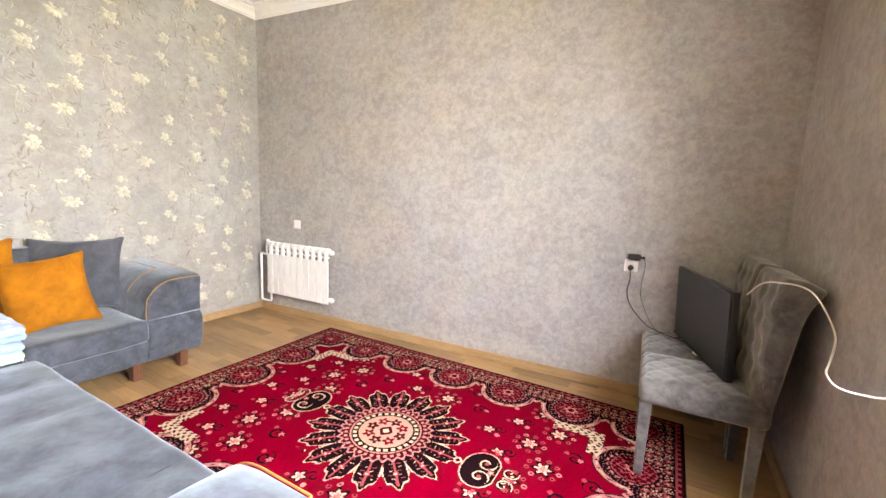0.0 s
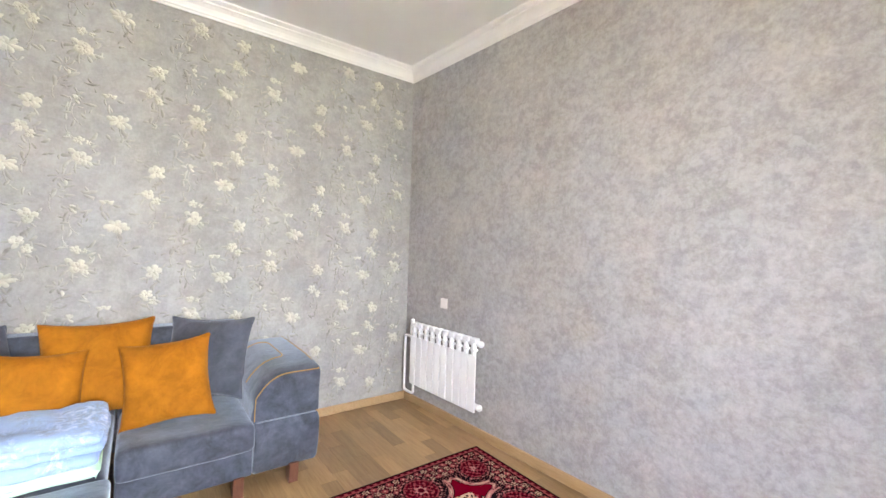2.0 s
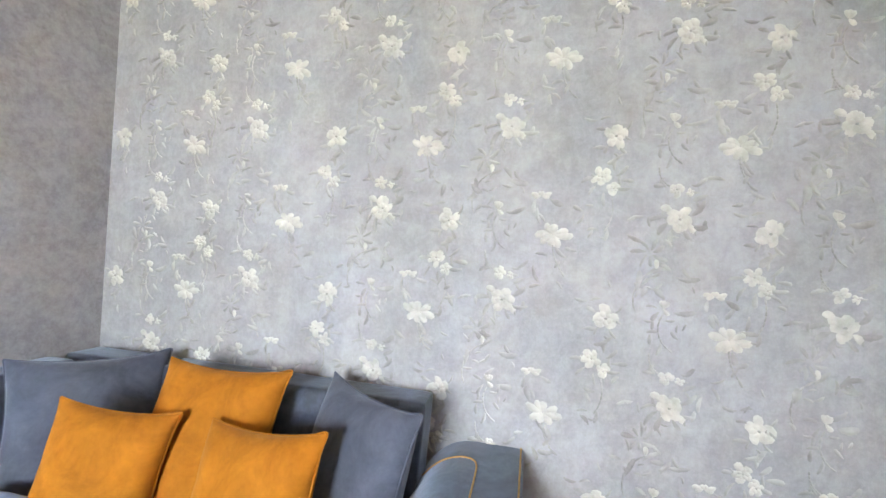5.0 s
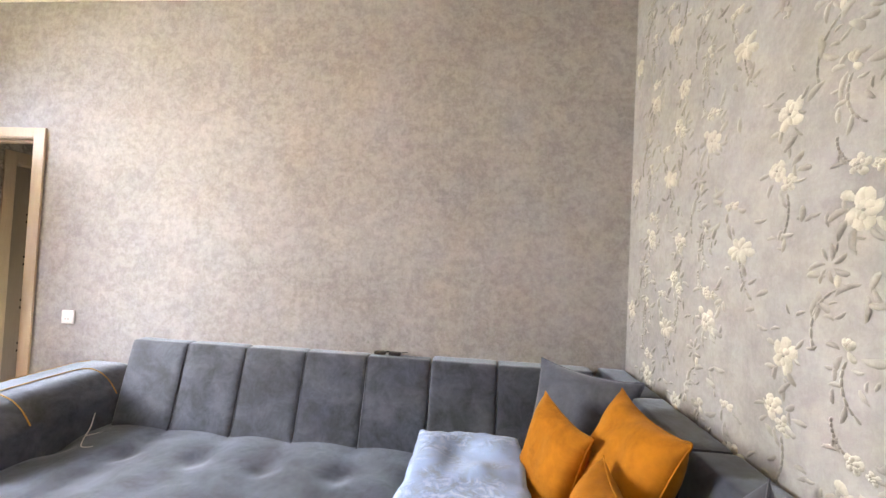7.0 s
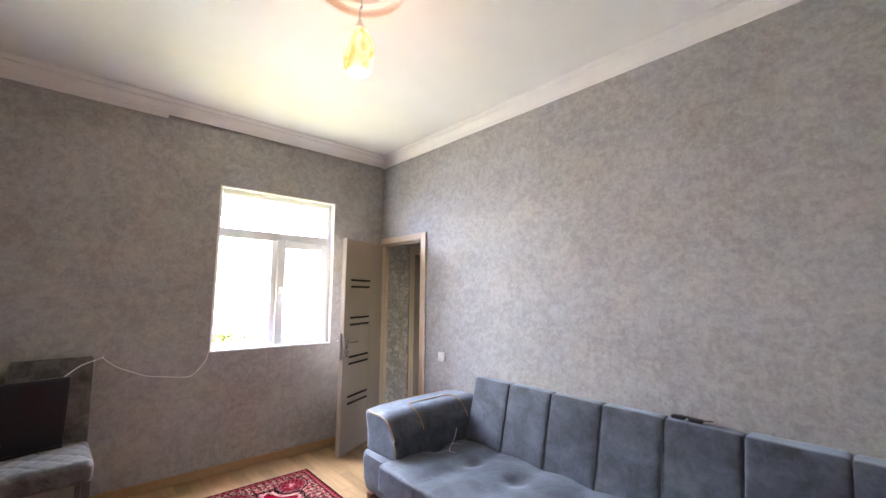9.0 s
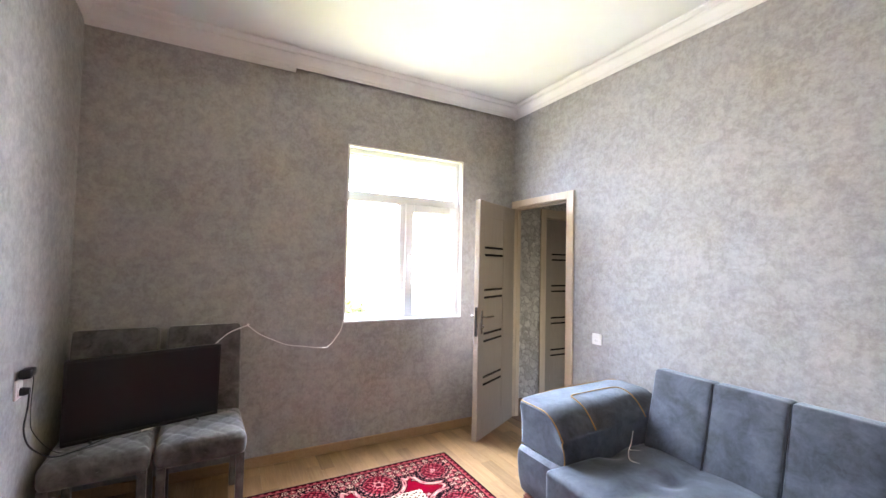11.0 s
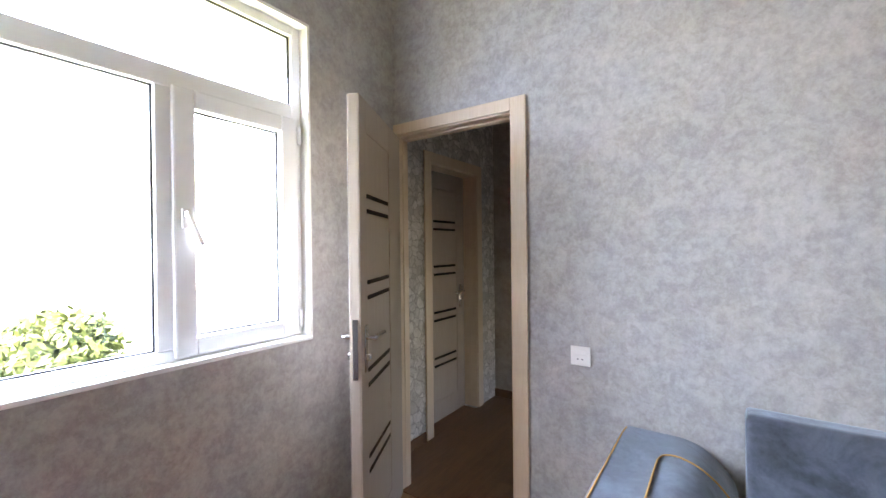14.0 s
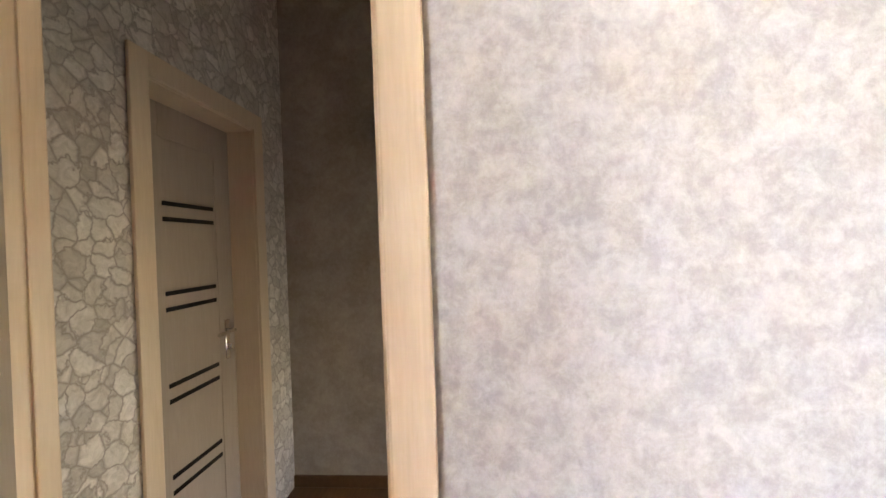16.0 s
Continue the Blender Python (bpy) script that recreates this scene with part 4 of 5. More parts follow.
# ---- chairs with the television ----
def dining_chair():
    c = thing("dining_chair", (0, 0, 0), "grey velvet dining chair, quilted seat and buttoned back", "chair", "chairs by the window wall", local=True)
    w = 0.213

    def puffed(p, u):
        if u.z > 0:
            p.z += 0.016 * (1 - u.x ** 4) * (1 - u.y ** 4)
            for q in (p.x + p.y, p.x - p.y):
                p.z -= 0.0048 * math.exp(-((((q + 0.065) % 0.13) - 0.065) / 0.011) ** 2)
        return nap(p, 0.004, 7)
    part("seat", soft_box(-0.27, 0.24, -w, w, 0.365, 0.492, 0.040, 46, puffed), CHAIR, c)
    buttons = [(y, z) for k, z in enumerate((0.62, 0.73, 0.84, 0.95)) for y in ((-0.12, 0.0, 0.12) if k % 2 else (-0.06, 0.06, 0.18, -0.18))]

    def lean(p, u):
        """Leans back, deepens upwards and rolls over at the top; the front is drawn in at the buttons."""
        k, rear = max(0.0, p.z - 0.42), (u.x + 1) / 2
        if u.x < -0.5:
            p.x += sum(0.015 * math.exp(-((p.y - y) ** 2 + (p.z - z) ** 2) / 0.0014) for y, z in buttons)
        p = p + Vector(((0.03 + 0.09 * rear) * k, 0, 0))
        roll = max(0.0, (p.z - 0.82) / 0.225)
        p.x += (0.035 + 0.012 * rear) * roll ** 2
        p.z -= 0.040 * rear * roll ** 2
        return nap(p, 0.005, 8)
    part("backrest", soft_box(0.155, 0.235, -w + 0.005, w - 0.005, 0.36, 1.045, 0.040, 30, lean), CHAIR, c)
    for sx in (-0.235, 0.195):
        for sy in (-1, 1):
            bm = extrude([(-0.026, 0.38), (0.026, 0.38), (0.018, 0.0), (-0.018, 0.0)], "y", -0.02, 0.02, 0.004)
            bmesh.ops.translate(bm, verts=bm.verts, vec=(sx, sy * (w - 0.03), 0))
            part("leg", bm, CHAIR, c, "fabric-covered leg")
    return c


chair = dining_chair()
chair.matrix_world = pose(3.945, 2.550, 0, 0, 0, 3)
second = copy_thing(chair, pose(3.925, 2.995, 0, 0, 0, 3))


def television():
    t = thing("television", (0, 0, 0), "black flat-screen television leaning on two chairs", "television", local=True)
    a, b = Vector((4.035, 2.478, 0)), Vector((3.83, 3.155, 0))
    d = b - a
    t.matrix_world = pose(*((a + b) / 2 + Vector((0, 0, 0.505))), 0, 0, math.degrees(math.atan2(d.y, d.x))) @ pose(0, 0, 0, -3, 0, 0)
    w, h = 0.355, 0.43
    part("body", soft_box(-w, w, -0.026, 0.008, 0.0, h, 0.008, 6), BLACK, t)
    part("back_cover", soft_box(-w * 0.75, w * 0.75, -0.055, -0.02, 0.02, h * 0.7, 0.02, 6), BLACK, t)
    part("screen", boxes((-w + 0.012, w - 0.012, 0.0075, 0.0105, 0.022, h - 0.012), bevel=0.001), SCREEN, t, "dark glossy screen", False)
    part("lower_bezel", boxes((-w + 0.004, w - 0.004, 0.008, 0.013, 0.003, 0.020), bevel=0.002), BLACK, t, smooth=False)
    part("sensor", soft_box(-0.03, 0.03, 0.010, 0.017, -0.006, 0.006, 0.003, 3), PLASTIC, t, "small pale sensor strip")
    for x in (-0.24, 0.24):
        bm = tube([(x, 0.07, -0.012), (x, 0.0, 0.004), (x, -0.07, -0.012)], 0.009, 8)
        part("stand_foot", bm, BLACK, t)


television()
part("aerial_cable", tube(eased([(4.062, 2.505, 0.925), (4.085, 2.43, 0.985), (4.100, 2.35, 1.016), (4.130, 2.315, 1.024), (4.191, 2.322, 1.020), (4.238, 2.305, 0.995), (4.268, 2.232, 0.932), (4.270, 2.142, 0.886), (4.246, 2.054, 0.851), (4.215, 1.96, 0.840), (4.190, 1.88, 0.830), (4.195, 1.80, 0.822), (4.240, 1.760, 0.828), (4.272, 1.725, 0.848), (4.298, 1.665, 0.92), (4.310, 1.645, 0.985)]), 0.0032, 8), PLASTIC, None, "white aerial cable from window to television", category="cable")


# ---- rug ----
def rug():
    """Woven rug: the dyes follow borders, scallops, a medallion and sprigs, laid out on a grid of knots."""
    x0, x1, ya, yb = 1.066, 3.928, 0.926, 2.972
    w, h = x1 - x0, yb - ya
    nx, ny = 572, 410
    xs, ys = np.linspace(-w / 2, w / 2, nx + 1), np.linspace(-h / 2, h / 2, ny + 1)
    X, Y = np.meshgrid((xs[:-1] + xs[1:]) / 2, (ys[:-1] + ys[1:]) / 2, indexing="ij")
    RED, DEEP, INK, CREAM, ROSE, PINK = [np.array(c) for c in ((0.185, 0.001, 0.012), (0.07, 0.002, 0.008), (0.014, 0.005, 0.007), (0.62, 0.44, 0.30), (0.34, 0.06, 0.065), (0.50, 0.20, 0.17))]
    C = np.empty((nx, ny, 3))
    C[:] = RED

    def dye(mask, colour):
        C[mask] = colour

    def sprig(cx, cy, r, turn=0.0, petals=6, core=CREAM, leaf=DEEP, ring=PINK):
        u, v = X - cx, Y - cy
        rr, th = np.hypot(u, v), np.arctan2(v, u) + turn
        dye((rr < r * (0.95 + 0.25 * np.cos(petals * th))) & (rr > r * 0.62), leaf)
        edge = r * (0.62 + 0.22 * np.cos(petals * th))
        dye((rr < edge) & (rr > edge * 0.45), core)
        dye(rr < r * 0.24, ring)

    def curl(cx, cy, r, turn, colour, width=0.006, turns=1.35, flip=1):
        u, v = X - cx, (Y - cy) * flip
        rr, th = np.hypot(u, v), np.arctan2(v, u) + turn
        for k in range(2):
            spiral = r * ((th % (2 * math.pi)) / (2 * math.pi) + k) / turns
            dye((np.abs(rr - spiral) < width) & (rr < r), colour)

    # scattered flowers over the field
    for i in range(-6, 7):
        for j in range(-5, 6):
            cx, cy = i * 0.235 + (0.117 if j % 2 else 0), j * 0.165
            k = (i * 5 + j * 3) % 3
            if k == 0:
                for a in range(9):
                    bx, by = cx + 0.078 * math.cos(a * 0.698), cy + 0.070 * math.sin(a * 0.698)
                    dye(np.hypot(X - bx, Y - by) < 0.0135, ROSE if a % 3 else PINK)
                    dye(np.hypot(X - bx, Y - by) < 0.006, DEEP)
                sprig(cx, cy, 0.050, 0.3 * i, 6, CREAM, INK)
            elif k == 1:
                sprig(cx, cy, 0.038, 0.5 * j, 5, CREAM, INK)
                curl(cx + 0.055, cy + 0.03, 0.035, i, INK, 0.005)
                dye(np.hypot(X - cx - 0.06, Y - cy + 0.03) < 0.014, PINK)
                dye(np.hypot(X - cx + 0.055, Y - cy + 0.02) < 0.012, ROSE)
            else:
                curl(cx, cy, 0.05, i + j, INK, 0.006)
                sprig(cx + 0.03, cy, 0.022, 0.2, 5, PINK, DEEP)
                dye(np.hypot(X - cx + 0.045, Y - cy - 0.03) < 0.013, ROSE)

    # medallion
    sx = 1.0
    r, th = np.hypot(X / sx, Y), np.arctan2(Y, X / sx)
    clear = 0.390 + 0.055 * np.abs(np.cos(8 * th))
    dye(r < clear + 0.030, RED)
    lobe = 0.300 + 0.135 * np.abs(np.cos(8 * th)) ** 0.75 + 0.013 * np.cos(48 * th) * (r > 0.31)
    dye(r < lobe + 0.010, CREAM)
    dye(r < lobe, INK)
    vein = np.abs(((th / (math.pi / 8) + 0.5) % 1) - 0.5)
    dye((r < lobe - 0.02) & (r > 0.25) & (vein < 0.045), ROSE)
    dye((np.abs(r - 0.345) < 0.012) & (vein < 0.10), ROSE)
    dye((np.abs(r - 0.345) < 0.005) & (vein < 0.05), CREAM)
    dye((np.abs(vein - (0.5 - 0.9 * (r - 0.29))) < 0.025) & (r > 0.27) & (r < 0.36), CREAM)
    bud = np.sin(th * 24 + 5 * np.sin(r * 60)) * np.sin(r * 120)
    dye((r < lobe - 0.012) & (r > 0.25) & (bud > 0.93), CREAM)
    dye((r < lobe - 0.012) & (r > 0.25) & (bud < -0.90), ROSE)
    dye(r < 0.250 + 0.012 * np.cos(32 * th), PINK)
    dye(r < 0.238 + 0.010 * np.cos(32 * th), DEEP)
    dye((np.abs(r - 0.215) < 0.010) & (np.cos(40 * th) > 0), PINK)
    dye(r < 0.195, PINK)
    dye(r < 0.186, INK)
    dye((np.abs(r - 0.168) < 0.010) & (np.cos(28 * th + 1) > -0.2), CREAM)
    dye(r < 0.148, np.array((0.50, 0.27, 0.20)))
    for a in range(8):
        bx, by = 0.092 * sx * math.cos(a * math.pi / 4), 0.092 * math.sin(a * math.pi / 4)
        rr, tt = np.hypot(X - bx, Y - by), np.arctan2(Y - by, X - bx)
        dye((rr < 0.028 + 0.008 * np.cos(5 * tt + a)) & (rr > 0.008), RED if a % 2 else DEEP)
    dye((np.abs(X) + np.abs(Y) < 0.045), DEEP)
    dye((np.abs(X) + np.abs(Y) < 0.024), CREAM)

    # heart-shaped pendants at both ends of the medallion, scrolled at their tips
    for s in (-1, 1):
        u, v = s * X - 0.575, Y
        rr, tt = np.hypot(u, v), np.arctan2(np.abs(v), -u)
        heart = 0.070 + 0.050 * np.sin(tt) ** 2 + 0.030 * np.cos(tt / 2) ** 6 * (tt < 2.0)
        dye(rr < heart + 0.034, RED)
        dye(rr < heart + 0.007, CREAM)
        dye(rr < heart, INK)
        for c in (-1, 1):
            curl(s * 0.70, c * 0.050, 0.046, 1.2, INK, 0.011, 1.2, s * c)
            curl(s * 0.70, c * 0.050, 0.046, 1.2, CREAM, 0.004, 1.2, s * c)
            curl(s * 0.580, c * 0.052, 0.050, 1.2, CREAM, 0.0045, 1.2, s * c)
            dye(np.hypot(X - s * 0.580, Y - c * 0.052) < 0.012, ROSE)
        sprig(s * 0.62, 0.0, 0.022, 0.2, 5, PINK, DEEP, CREAM)
        dye((np.abs(s * X - 0.445) + np.abs(v)) < 0.026, CREAM)
        dye((np.abs(s * X - 0.445) + np.abs(v)) < 0.015, DEEP)
        for k in range(9):
            a = -1.9 + k * 0.475
            dye((np.abs(s * X - 0.575 - 0.150 * math.cos(a)) < 0.010) & (np.abs(Y - 0.150 * math.sin(a)) < 0.010), ROSE)

    # dark border: scalloped inner edge, roundels, close-set rosettes
    ax_, by_ = w / 2 - np.abs(X), h / 2 - np.abs(Y)
    d = np.minimum(ax_, by_)
    run = np.where(ax_ < by_, Y, X)
    end = np.where(ax_ < by_, h / 2, w / 2)
    gaps = np.where(ax_ < by_, 4, 6)
    pitch = 2 * (end - 0.20) / gaps
    phase = (run + end - 0.20) / pitch
    near = (phase + 0.5) % 1 - 0.5
    rr, tt = np.hypot(near * pitch, (d - 0.225) * 0.95), np.arctan2(d - 0.225, near * pitch)
    scallop = 0.215 + 0.010 * np.cos(run * 2 * math.pi / 0.05)
    edge = np.maximum(scallop - d, 0.150 - rr)
    dye(edge > -0.036, INK)
    dye(edge > -0.030, PINK)
    dye((edge > -0.028) & (edge < -0.004) & (np.cos(run * 2 * math.pi / 0.030) * np.cos((edge + 0.016) * 160) > 0.45), DEEP)
    dye((edge > -0.020) & (edge < -0.012) & (np.cos(run * 2 * math.pi / 0.060) > 0.3), CREAM)
    dye(edge > -0.004, INK)
    band = (d < 0.235)
    dye(band & (edge > 0.004), INK)
    cells = 0.096
    for side in (0.0, 0.5):
        vine = np.abs(d - 0.118 - 0.042 * np.sin(run * 2 * math.pi / 0.19 + side * 2 * math.pi))
        dye(band & (vine < 0.0036), PINK if side else ROSE)
    for ox, shade in ((0.0, ROSE), (0.5, PINK)):
        a = ((run / cells + ox) + 0.5) % 1 - 0.5
        for row in (0.074, 0.120, 0.166):
            aa = a if row != 0.120 else ((run / cells + ox + 0.5) + 0.5) % 1 - 0.5
            q, qt = np.hypot(aa * cells, d - row), np.arctan2(d - row, aa * cells)
            r0 = 0.021 if shade is PINK else 0.016
            dye(band & (q < r0 + 0.006 * np.cos(5 * qt + run * 9)), ROSE if shade is ROSE else DEEP)
            dye(band & (np.abs(q - r0 * 0.75) < 0.0038) & (np.cos(5 * qt + run * 23) > -0.1), CREAM if shade is PINK else ROSE)
            dye(band & (q < 0.0045), CREAM)
    fleck = np.sin(X * 173 + 2 * np.sin(Y * 31)) * np.sin(Y * 167 + 2 * np.sin(X * 37))
    dye(band & (d > 0.045) & (fleck > 0.93), PINK)
    dye(band & (d > 0.045) & (fleck < -0.95), ROSE)
    # roundels
    on = rr < 0.128
    dye(on, INK)
    dye((rr < 0.120) & (rr > 0.110) & (np.cos(22 * tt) > -0.3), PINK)
    dye(rr < 0.100, np.array((0.115, 0.001, 0.010)))
    dye((rr < 0.100) & (rr > 0.093), ROSE)
    dye((rr < 0.062 + 0.016 * np.cos(8 * tt)) & (rr > 0.048 + 0.014 * np.cos(8 * tt)), ROSE)
    dye((rr < 0.034 + 0.008 * np.cos(6 * tt)) & (rr > 0.020), PINK)
    dye((rr < 0.018), DEEP)
    dye(on & (rr > 0.03) & (fleck > 0.55), INK)
    dye(on & (rr > 0.03) & (fleck < -0.62), ROSE)
    outer = (edge > 0.002) & (d > 0.10)
    dye(outer & ~on & (np.abs(fleck) > 0.88), PINK)
    # guard stripes
    cell2 = (run / 0.045 + 0.5) % 1 - 0.5
    dye(d < 0.040, DEEP)
    dye((np.abs(d - 0.027) < 0.006) & (np.abs(cell2) < 0.24), ROSE)
    dye((np.abs(d - 0.040) < 0.0035), ROSE)
    dye(d < 0.014, INK)
    # stepped cream corner pieces of the field
    for s in (-1, 1):
        for q in (-1, 1):
            fx, fy = (w / 2 - 0.42) - s * X, (h / 2 - 0.42) - q * Y
            arm = ((fx > -0.03) & (fx < 0.24) & (np.abs(fy) < 0.034)) | ((fy > -0.03) & (fy < 0.18) & (np.abs(fx) < 0.034))
            dye(arm, CREAM)
            dye(arm & (np.sin(X * 150 + 2 * np.sin(Y * 60)) * np.sin(Y * 150) > 0.25), INK)

    rng = np.random.default_rng(4)
    C *= (0.90 + 0.2 * rng.random((nx, ny, 1)))
    verts = np.empty(((nx + 1), (ny + 1), 3))
    GX, GY = np.meshgrid(xs + (x0 + x1) / 2, ys + (ya + yb) / 2, indexing="ij")
    edge_d = np.minimum(np.minimum(GX - x0, x1 - GX), np.minimum(GY - ya, yb - GY))
    ripple = 0.0015 * np.sin(GX * 5.0) * np.sin(GY * 6.3)
    verts[..., 0], verts[..., 1] = GX, GY
    verts[..., 2] = np.where(edge_d < 0.001, 0.0005, 0.010 + ripple)
    idx = np.arange((nx + 1) * (ny + 1)).reshape(nx + 1, ny + 1)
    faces = np.stack([idx[:-1, :-1], idx[1:, :-1], idx[1:, 1:], idx[:-1, 1:]], -1).reshape(-1, 4)
    me = bpy.data.meshes.new("rug")
    me.from_pydata(verts.reshape(-1, 3).tolist(), [], faces.tolist())
    col = me.attributes.new("dye", "FLOAT_COLOR", "FACE")
    col.data.foreach_set("color", np.concatenate([C.reshape(-1, 3), np.ones((nx * ny, 1))], 1).astype(np.float32).ravel())
    me.materials.append(RUG)
    return tagged(new("rug", me), "red rug with dark floral border and medallion", "rug")


rug()


# ---- raised flowers of the wallpaper ----
def wallpaper_flowers():
    """Embossed blossoms, leaves and stems in a half-drop repeat, joined into one relief of petals and one of leaves."""
    rng = random.Random(11)
    pv, pf, lv, lf = [], [], [], []

    def pad(vs, fs, cy, cz, a, length, width, high, bend=0.0):
        """A low domed pad on the wall from (cy, cz) outwards at the angle a."""
        base = len(vs)
        ca, sa = math.cos(a), math.sin(a)
        ring = 9
        for k in range(ring):
            t = 2 * math.pi * k / ring
            u, v = length * (0.5 + 0.5 * math.cos(t)), width * math.sin(t) * (0.75 + 0.35 * math.cos(t))
            v += bend * (u / length) ** 2 * length
            vs.append((0.0006, cy + ca * u - sa * v, cz + sa * u + ca * v))
        for k in range(ring):
            t = 2 * math.pi * k / ring
            u, v = length * (0.54 + 0.30 * math.cos(t)), 0.6 * width * math.sin(t)
            v += bend * (u / length) ** 2 * length
            vs.append((high, cy + ca * u - sa * v, cz + sa * u + ca * v))
        for k in range(ring):
            q = (k + 1) % ring
            fs.append((base + k, base + q, base + ring + q, base + ring + k))
        fs.append(tuple(base + ring + k for k in range(ring)))

    def stem(cy, cz, a, length, bend):
        p, n = (cy, cz), 7
        for k in range(n):
            pad(lv, lf, p[0], p[1], a, length / n * 1.25, 0.0038, 0.0046)
            p = (p[0] + math.cos(a) * length / n, p[1] + math.sin(a) * length / n)
            a += bend / n
        return p

    def blossom(cy, cz, r, turn, petals=5):
        """An open flower seen from the front: broad overlapping petals round a small heart."""
        for layer, size, high in ((0, 1.0, 0.0040), (1, 0.62, 0.0064)):
            for k in range(petals):
                a = turn + 0.5 * layer + 2 * math.pi * k / petals + rng.uniform(-0.12, 0.12)
                pad(pv, pf, cy, cz, a, r * size * rng.uniform(0.84, 1.12), r * size * rng.uniform(0.40, 0.55), high * rng.uniform(0.7, 1.2), rng.uniform(-0.35, 0.35))
        pad(lv, lf, cy - 0.13 * r, cz, 0.0, 0.28 * r, 0.13 * r, 0.0072)

    def lily(cy, cz, r):
        """A large flower turned aside, petals spread to both sides and down, with a dark leaf at its shoulder."""
        for a, ln, wd in ((0.35, 1.0, 0.30), (-0.25, 1.25, 0.32), (-0.95, 0.95, 0.30), (-1.75, 0.80, 0.34), (-2.55, 0.95, 0.30), (3.05, 1.15, 0.32), (2.35, 0.85, 0.28), (1.5, 0.70, 0.34)):
            pad(pv, pf, cy, cz, a + rng.uniform(-0.1, 0.1), r * ln, r * wd, 0.0050 * rng.uniform(0.8, 1.2), rng.uniform(-0.25, 0.25))
        leaf(cy - 0.75 * r, cz + 0.55 * r, 2.2, 0.052, -0.3)
        leaf(cy - 0.55 * r, cz + 0.75 * r, 1.9, 0.036, 0.3)
        leaf(cy + 0.2 * r, cz - 0.7 * r, -1.4, 0.05, 0.4)

    def leaf(cy, cz, a, length, bend=0.2):
        pad(lv, lf, cy, cz, a, length * rng.uniform(0.9, 1.3), length * rng.uniform(0.17, 0.30), rng.uniform(0.0035, 0.0062), bend + rng.uniform(-0.25, 0.25))

    def motif(oy, oz):
        """One drop of the pattern: three sprays side by side."""
        def inside(dy, dz, clear):
            y, z = oy + dy, oz + dz
            return (y, z) if clear < y < R0 - clear and 0.05 + clear < z < H - clear * 0.6 else None
        rows = (("open", 0.0, 0.0, 0.047), ("pair", -0.025, -0.157, 0.036), ("small", 0.202, -0.182, 0.026), ("full", 0.216, -0.282, 0.046), ("flat", 0.336, 0.104, 0.034), ("lily", 0.384, -0.035, 0.056), ("bud", 0.181, 0.050, 0.030), ("dark", 0.130, -0.400, 0.034), ("arch", 0.165, 0.13, 0.10))
        for kind, dy, dz, r in rows:
            at = inside(dy, dz, r * 1.35)
            if not at:
                continue
            y, z = at
            if kind == "open":
                blossom(y, z, r, 0.3)
                for a in (-2.2, -1.2, 0.6, 2.6):
                    leaf(y + 0.8 * r * math.cos(a), z + 0.8 * r * math.sin(a), a, 0.034, 0.3)
                leaf(y + 0.028, z - 0.060, -2.5, 0.050, 0.15)
                leaf(y + 0.012, z - 0.074, -2.3, 0.044, -0.2)
            elif kind == "pair":
                blossom(y - 0.014, z + 0.014, r, 0.9)
                blossom(y + 0.026, z - 0.026, r * 0.78, 0.2)
                for a in (-2.6, -1.7, -0.6, 0.5, 2.9):
                    leaf(y + r * math.cos(a), z + r * math.sin(a), a, 0.042, 0.35)
                leaf(y + 0.05, z + 0.002, 0.1, 0.045, -0.3)
                end = stem(y + 0.02, z - 0.05, -1.3, 0.13, -0.9)
                for k in range(5):
                    leaf(y + rng.uniform(-0.07, 0.08), z - rng.uniform(0.06, 0.20), rng.uniform(0, 6.28), rng.uniform(0.028, 0.05), rng.uniform(-0.5, 0.5))
            elif kind == "small":
                blossom(y, z, r, 0.0, 5)
                blossom(y + 0.043, z - 0.008, r * 0.6, 0.4, 4)
                stem(y - 0.02, z + 0.01, 2.6, 0.08, -1.2)
                leaf(y - 0.035, z + 0.01, 2.9, 0.040, 0.4)
                leaf(y + 0.05, z + 0.01, 0.5, 0.050, 0.3)
            elif kind == "full":
                blossom(y, z, r, 0.1, 6)
                pad(pv, pf, y - 0.5 * r, z + 0.5 * r, 2.4, r * 0.9, r * 0.36, 0.0046, 0.2)
                pad(pv, pf, y + 0.5 * r, z - 0.4 * r, -0.5, r * 0.8, r * 0.34, 0.0046, -0.2)
                for a, ln in ((-2.7, 0.05), (-2.1, 0.045), (-1.2, 0.04), (-0.5, 0.05), (0.4, 0.055), (3.0, 0.05)):
                    leaf(y + 0.8 * r * math.cos(a), z + 0.8 * r * math.sin(a), a, ln, 0.35)
            elif kind == "flat":
                for a, ln in ((0.15, 1.1), (-0.3, 0.9), (2.9, 1.1), (-2.9, 0.8), (0.9, 0.5), (2.1, 0.5)):
                    pad(pv, pf, y, z, a, r * ln, r * 0.30, 0.0042, 0.1)
                leaf(y + 0.03, z - 0.01, -0.6, 0.045, 0.3)
                leaf(y - 0.02, z - 0.015, -1.9, 0.040, 0.3)
            elif kind == "lily":
                lily(y, z, r)
                end = stem(y, z - 0.03, -1.5, 0.10, 0.6)
                leaf(end[0], end[1], -1.0, 0.03)
                leaf(end[0], end[1] + 0.03, -2.4, 0.034)
                for k in range(5):
                    leaf(y + rng.uniform(-0.07, 0.09), z - rng.uniform(0.05, 0.22), rng.uniform(0, 6.28), rng.uniform(0.028, 0.05), rng.uniform(-0.5, 0.5))
            elif kind == "bud":
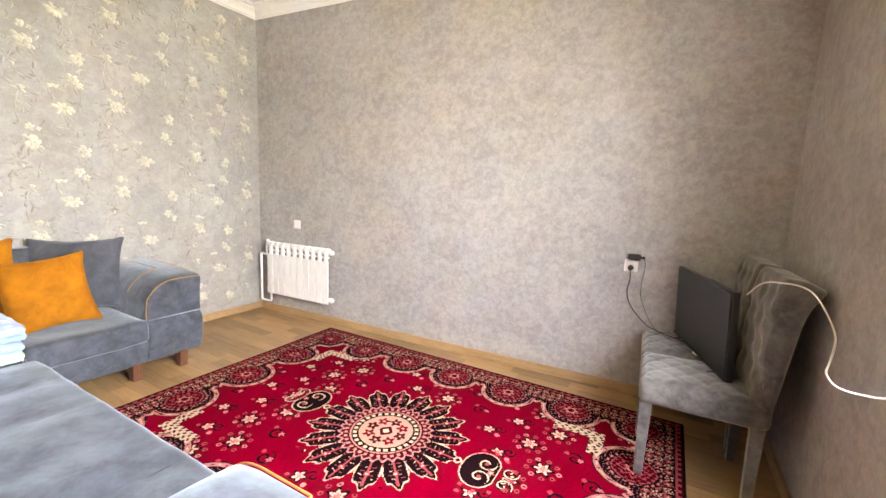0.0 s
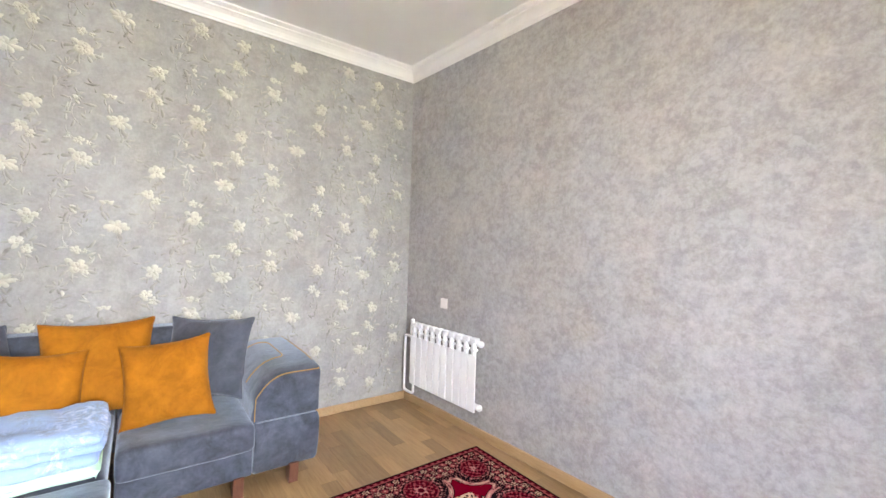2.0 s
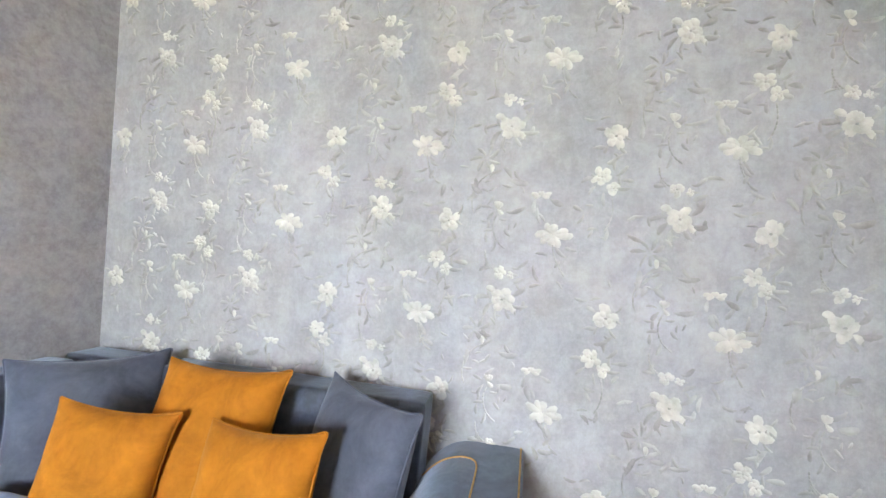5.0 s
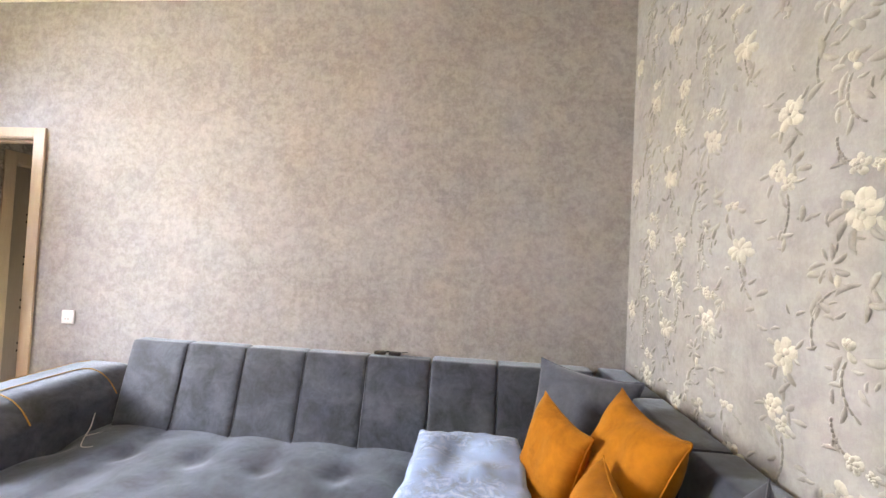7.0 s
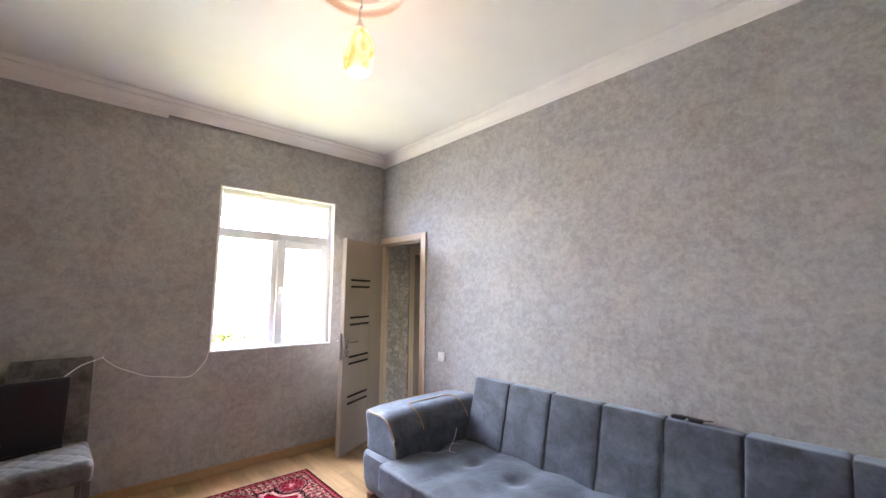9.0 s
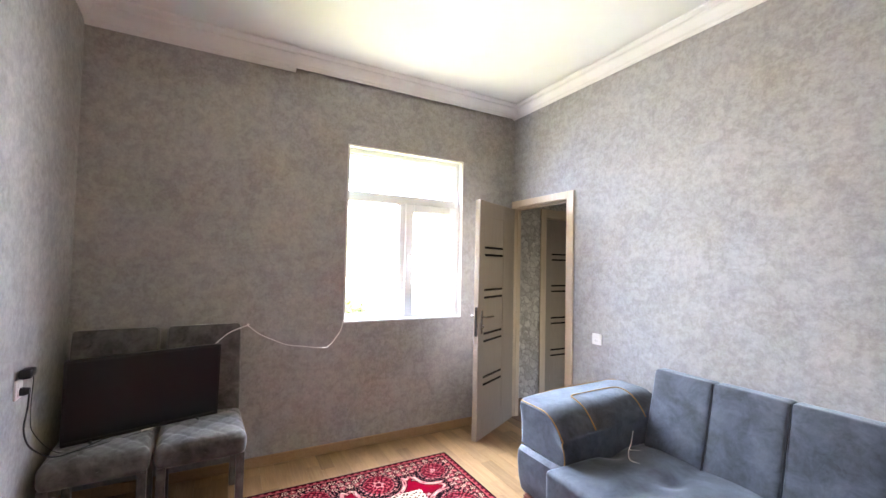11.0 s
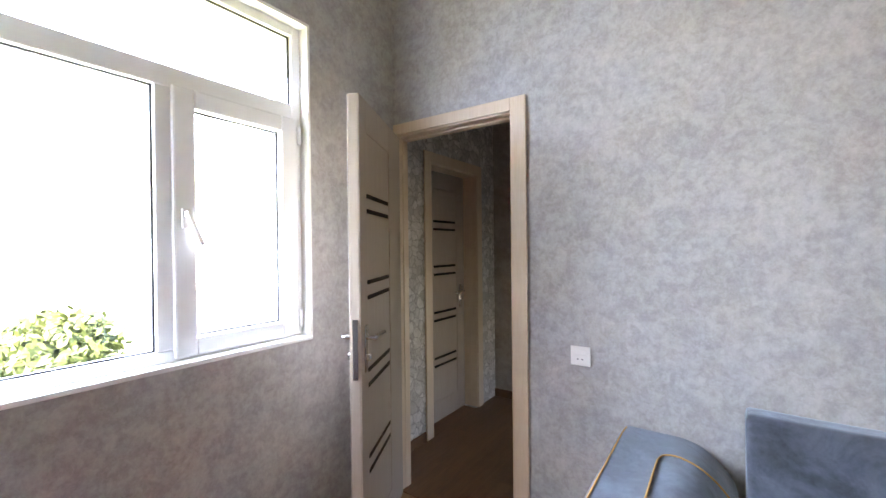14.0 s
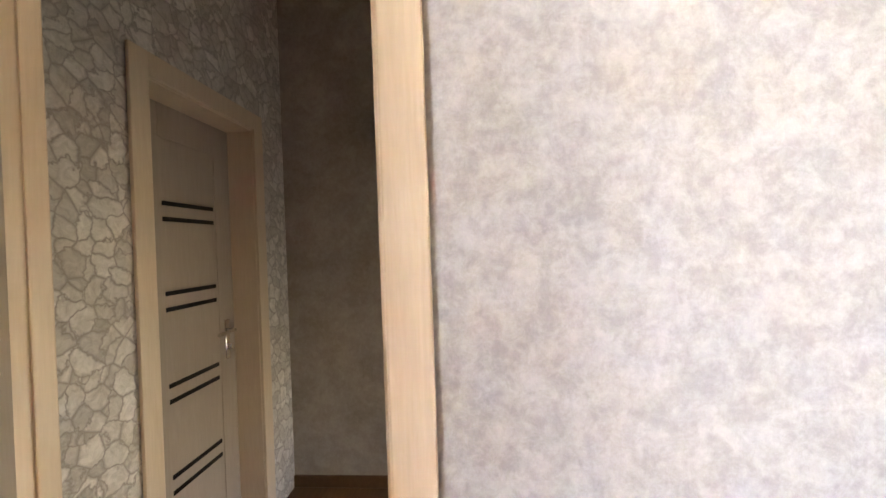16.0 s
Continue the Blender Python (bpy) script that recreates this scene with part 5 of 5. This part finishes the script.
                for a in (1.3, 1.75, 0.8, -0.9):
                    pad(pv, pf, y, z, a, r, r * 0.34, 0.0046, 0.1)
                leaf(y - 0.018, z, 2.6, 0.036, 0.2)
                leaf(y - 0.012, z - 0.012, -2.3, 0.040, 0.3)
                leaf(y + 0.03, z - 0.01, -0.2, 0.060, 0.3)
                stem(y, z - 0.02, -2.0, 0.14, 1.6)
            elif kind == "dark":
                for a, ln in ((0.3, 0.040), (1.1, 0.036), (2.0, 0.034), (2.9, 0.044), (-2.4, 0.036), (-1.5, 0.030), (-0.6, 0.040)):
                    leaf(y + 0.010 * math.cos(a), z + 0.010 * math.sin(a), a, ln, 0.3)
            else:
                stem(y - 0.07, z - 0.10, 1.9, 0.19, -1.7)
                leaf(y - 0.075, z - 0.03, 1.2, 0.060, 0.2)
                leaf(y - 0.02, z + 0.035, 1.0, 0.052, -0.4)
                leaf(y + 0.05, z + 0.03, -0.4, 0.058, 0.3)
                pad(pv, pf, y - 0.012, z + 0.05, 1.5, 0.036, 0.011, 0.0042, 0.1)
                for k in range(7):
                    leaf(y + rng.uniform(-0.10, 0.10), z + rng.uniform(-0.10, 0.09), rng.uniform(0, 6.28), rng.uniform(0.030, 0.055), rng.uniform(-0.5, 0.5))

    W, DROP = 1.060, 0.6365
    for i in range(-1, 4):
        for j in range(-2, 5):
            motif(0.553 + i * W, 1.487 + j * DROP)
            motif(1.130 + i * W, 1.487 + (j + 0.5) * DROP)
    # low tangled foliage in columns behind the blossoms
    sprays = [(rng.uniform(0.10, 0.30) if k % 3 else rng.uniform(-0.08, 0.06), rng.uniform(0, DROP), rng.uniform(0, 6.28), rng.uniform(0.022, 0.048), rng.uniform(-0.6, 0.6)) for k in range(44)]
    for i in range(-1, 4):
        for j in range(-1, 5):
            for oy, half in ((0.553, 0.0), (1.130, 0.5)):
                for dy, dz, a, ln, bend in sprays:
                    y, z = oy + i * W + dy, (j + half) * DROP + dz
                    if 0.06 < y < R0 - 0.06 and 0.12 < z < H - 0.05:
                        pad(lv, lf, y, z, a, ln, ln * 0.22, 0.0034, bend)
    for name, vs, fs, mat, label in (("wallpaper_petals", pv, pf, PETAL, "raised cream blossoms of the wallpaper"), ("wallpaper_leaves", lv, lf, LEAF, "raised grey leaves and stems of the wallpaper")):
        me = bpy.data.meshes.new(name)
        me.from_pydata(vs, [], fs)
        me.materials.append(mat)
        for p in me.polygons:
            p.use_smooth = True
        ob = new(name, me)
        ob.parent = wall_floral
        tagged(ob, label, kind="stuff")


wallpaper_flowers()

# ---- garden seen through the glass ----
ground = part("ground", boxes((-600, 600, -600, 600, -0.9, -0.6)), GRASS, None, "sunlit grassy ground outside the house", False, "structure", "ground")


def shrub(at, r, seed):
    rng = random.Random(seed)
    s = thing("shrub", at, "bright green garden shrub", "shrub")
    trunk = bmesh.new()
    x, y, z = at
    for k in range(5):
        a = k * 1.26
        tube([(x, y, z), (x + 0.2 * r * math.cos(a), y + 0.2 * r * math.sin(a), z + 0.6 * r), (x + 0.6 * r * math.cos(a), y + 0.6 * r * math.sin(a), z + 1.3 * r)], 0.03, 6, trunk)
    part("trunk", trunk, BARK, s)
    vs, fs = [], []
    for _ in range(2600):
        d = Vector((rng.gauss(0, 1), rng.gauss(0, 1), rng.gauss(0, 1))).normalized() * r * rng.uniform(0.45, 1.0) * (1 + 0.3 * noise.noise(Vector((rng.random() * 3, seed, 0))))
        c = Vector((0, 0, 1.25 * r)) + Vector((d.x, d.y, d.z * 0.9))
        u = Vector((rng.gauss(0, 1), rng.gauss(0, 1), rng.gauss(0, 1))).normalized()
        v = u.orthogonal().normalized()
        b = len(vs)
        vs += [c - u * 0.07, c + v * 0.03, c + u * 0.07, c - v * 0.03]
        fs.append((b, b + 1, b + 2, b + 3))
    me = bpy.data.meshes.new("crown")
    me.from_pydata([tuple(v) for v in vs], [], fs)
    me.materials.append(LEAVES)
    crown = new("crown", me)
    crown.parent = s


shrub((9.0, 0.50, -0.6), 0.62, 2)


# ---- floor planks, last ----
def planks(parent, mat, x0, x1, ya, yb, along, length=1.29, width=0.193, limit=None):
    rng = random.Random(7)
    shapes = {}
    v = ya
    while v < yb - 0.01:
        v1 = min(v + width, yb)
        u = x0 - rng.uniform(0, length * 0.9)
        while u < x1 - 0.01:
            a, b = max(u, x0), min(u + length, x1)
            u += length
            if b - a < 0.03:
                continue
            key = (round(b - a, 3), round(v1 - v, 3))
            if key not in shapes:
                bm = bmesh.new()
                lx_, ly_ = key[0] / 2 - 0.0003, key[1] / 2 - 0.0003
                box(bm, *((-lx_, lx_, -ly_, ly_) if along == "x" else (-ly_, ly_, -lx_, lx_)), -0.011, 0.0, bevel=0.0006)
                me = bpy.data.meshes.new("plank")
                bm.to_mesh(me)
                bm.free()
                me.materials.append(mat)
                shapes[key] = me
            ob = new("plank", shapes[key])
            ob.parent = parent
            cu, cv = (a + b) / 2, (v + v1) / 2
            ob.location = (cu, cv, 0.0) if along == "x" else (cv, cu, 0.0)
        v = v1


planks(floor, OAK, 0.0, L, 0.0, 3.3, "x", 0.43, 0.064 * 1.5)
planks(hall_floor, HALL_OAK, HY, -T, 2.6, HX, "y")
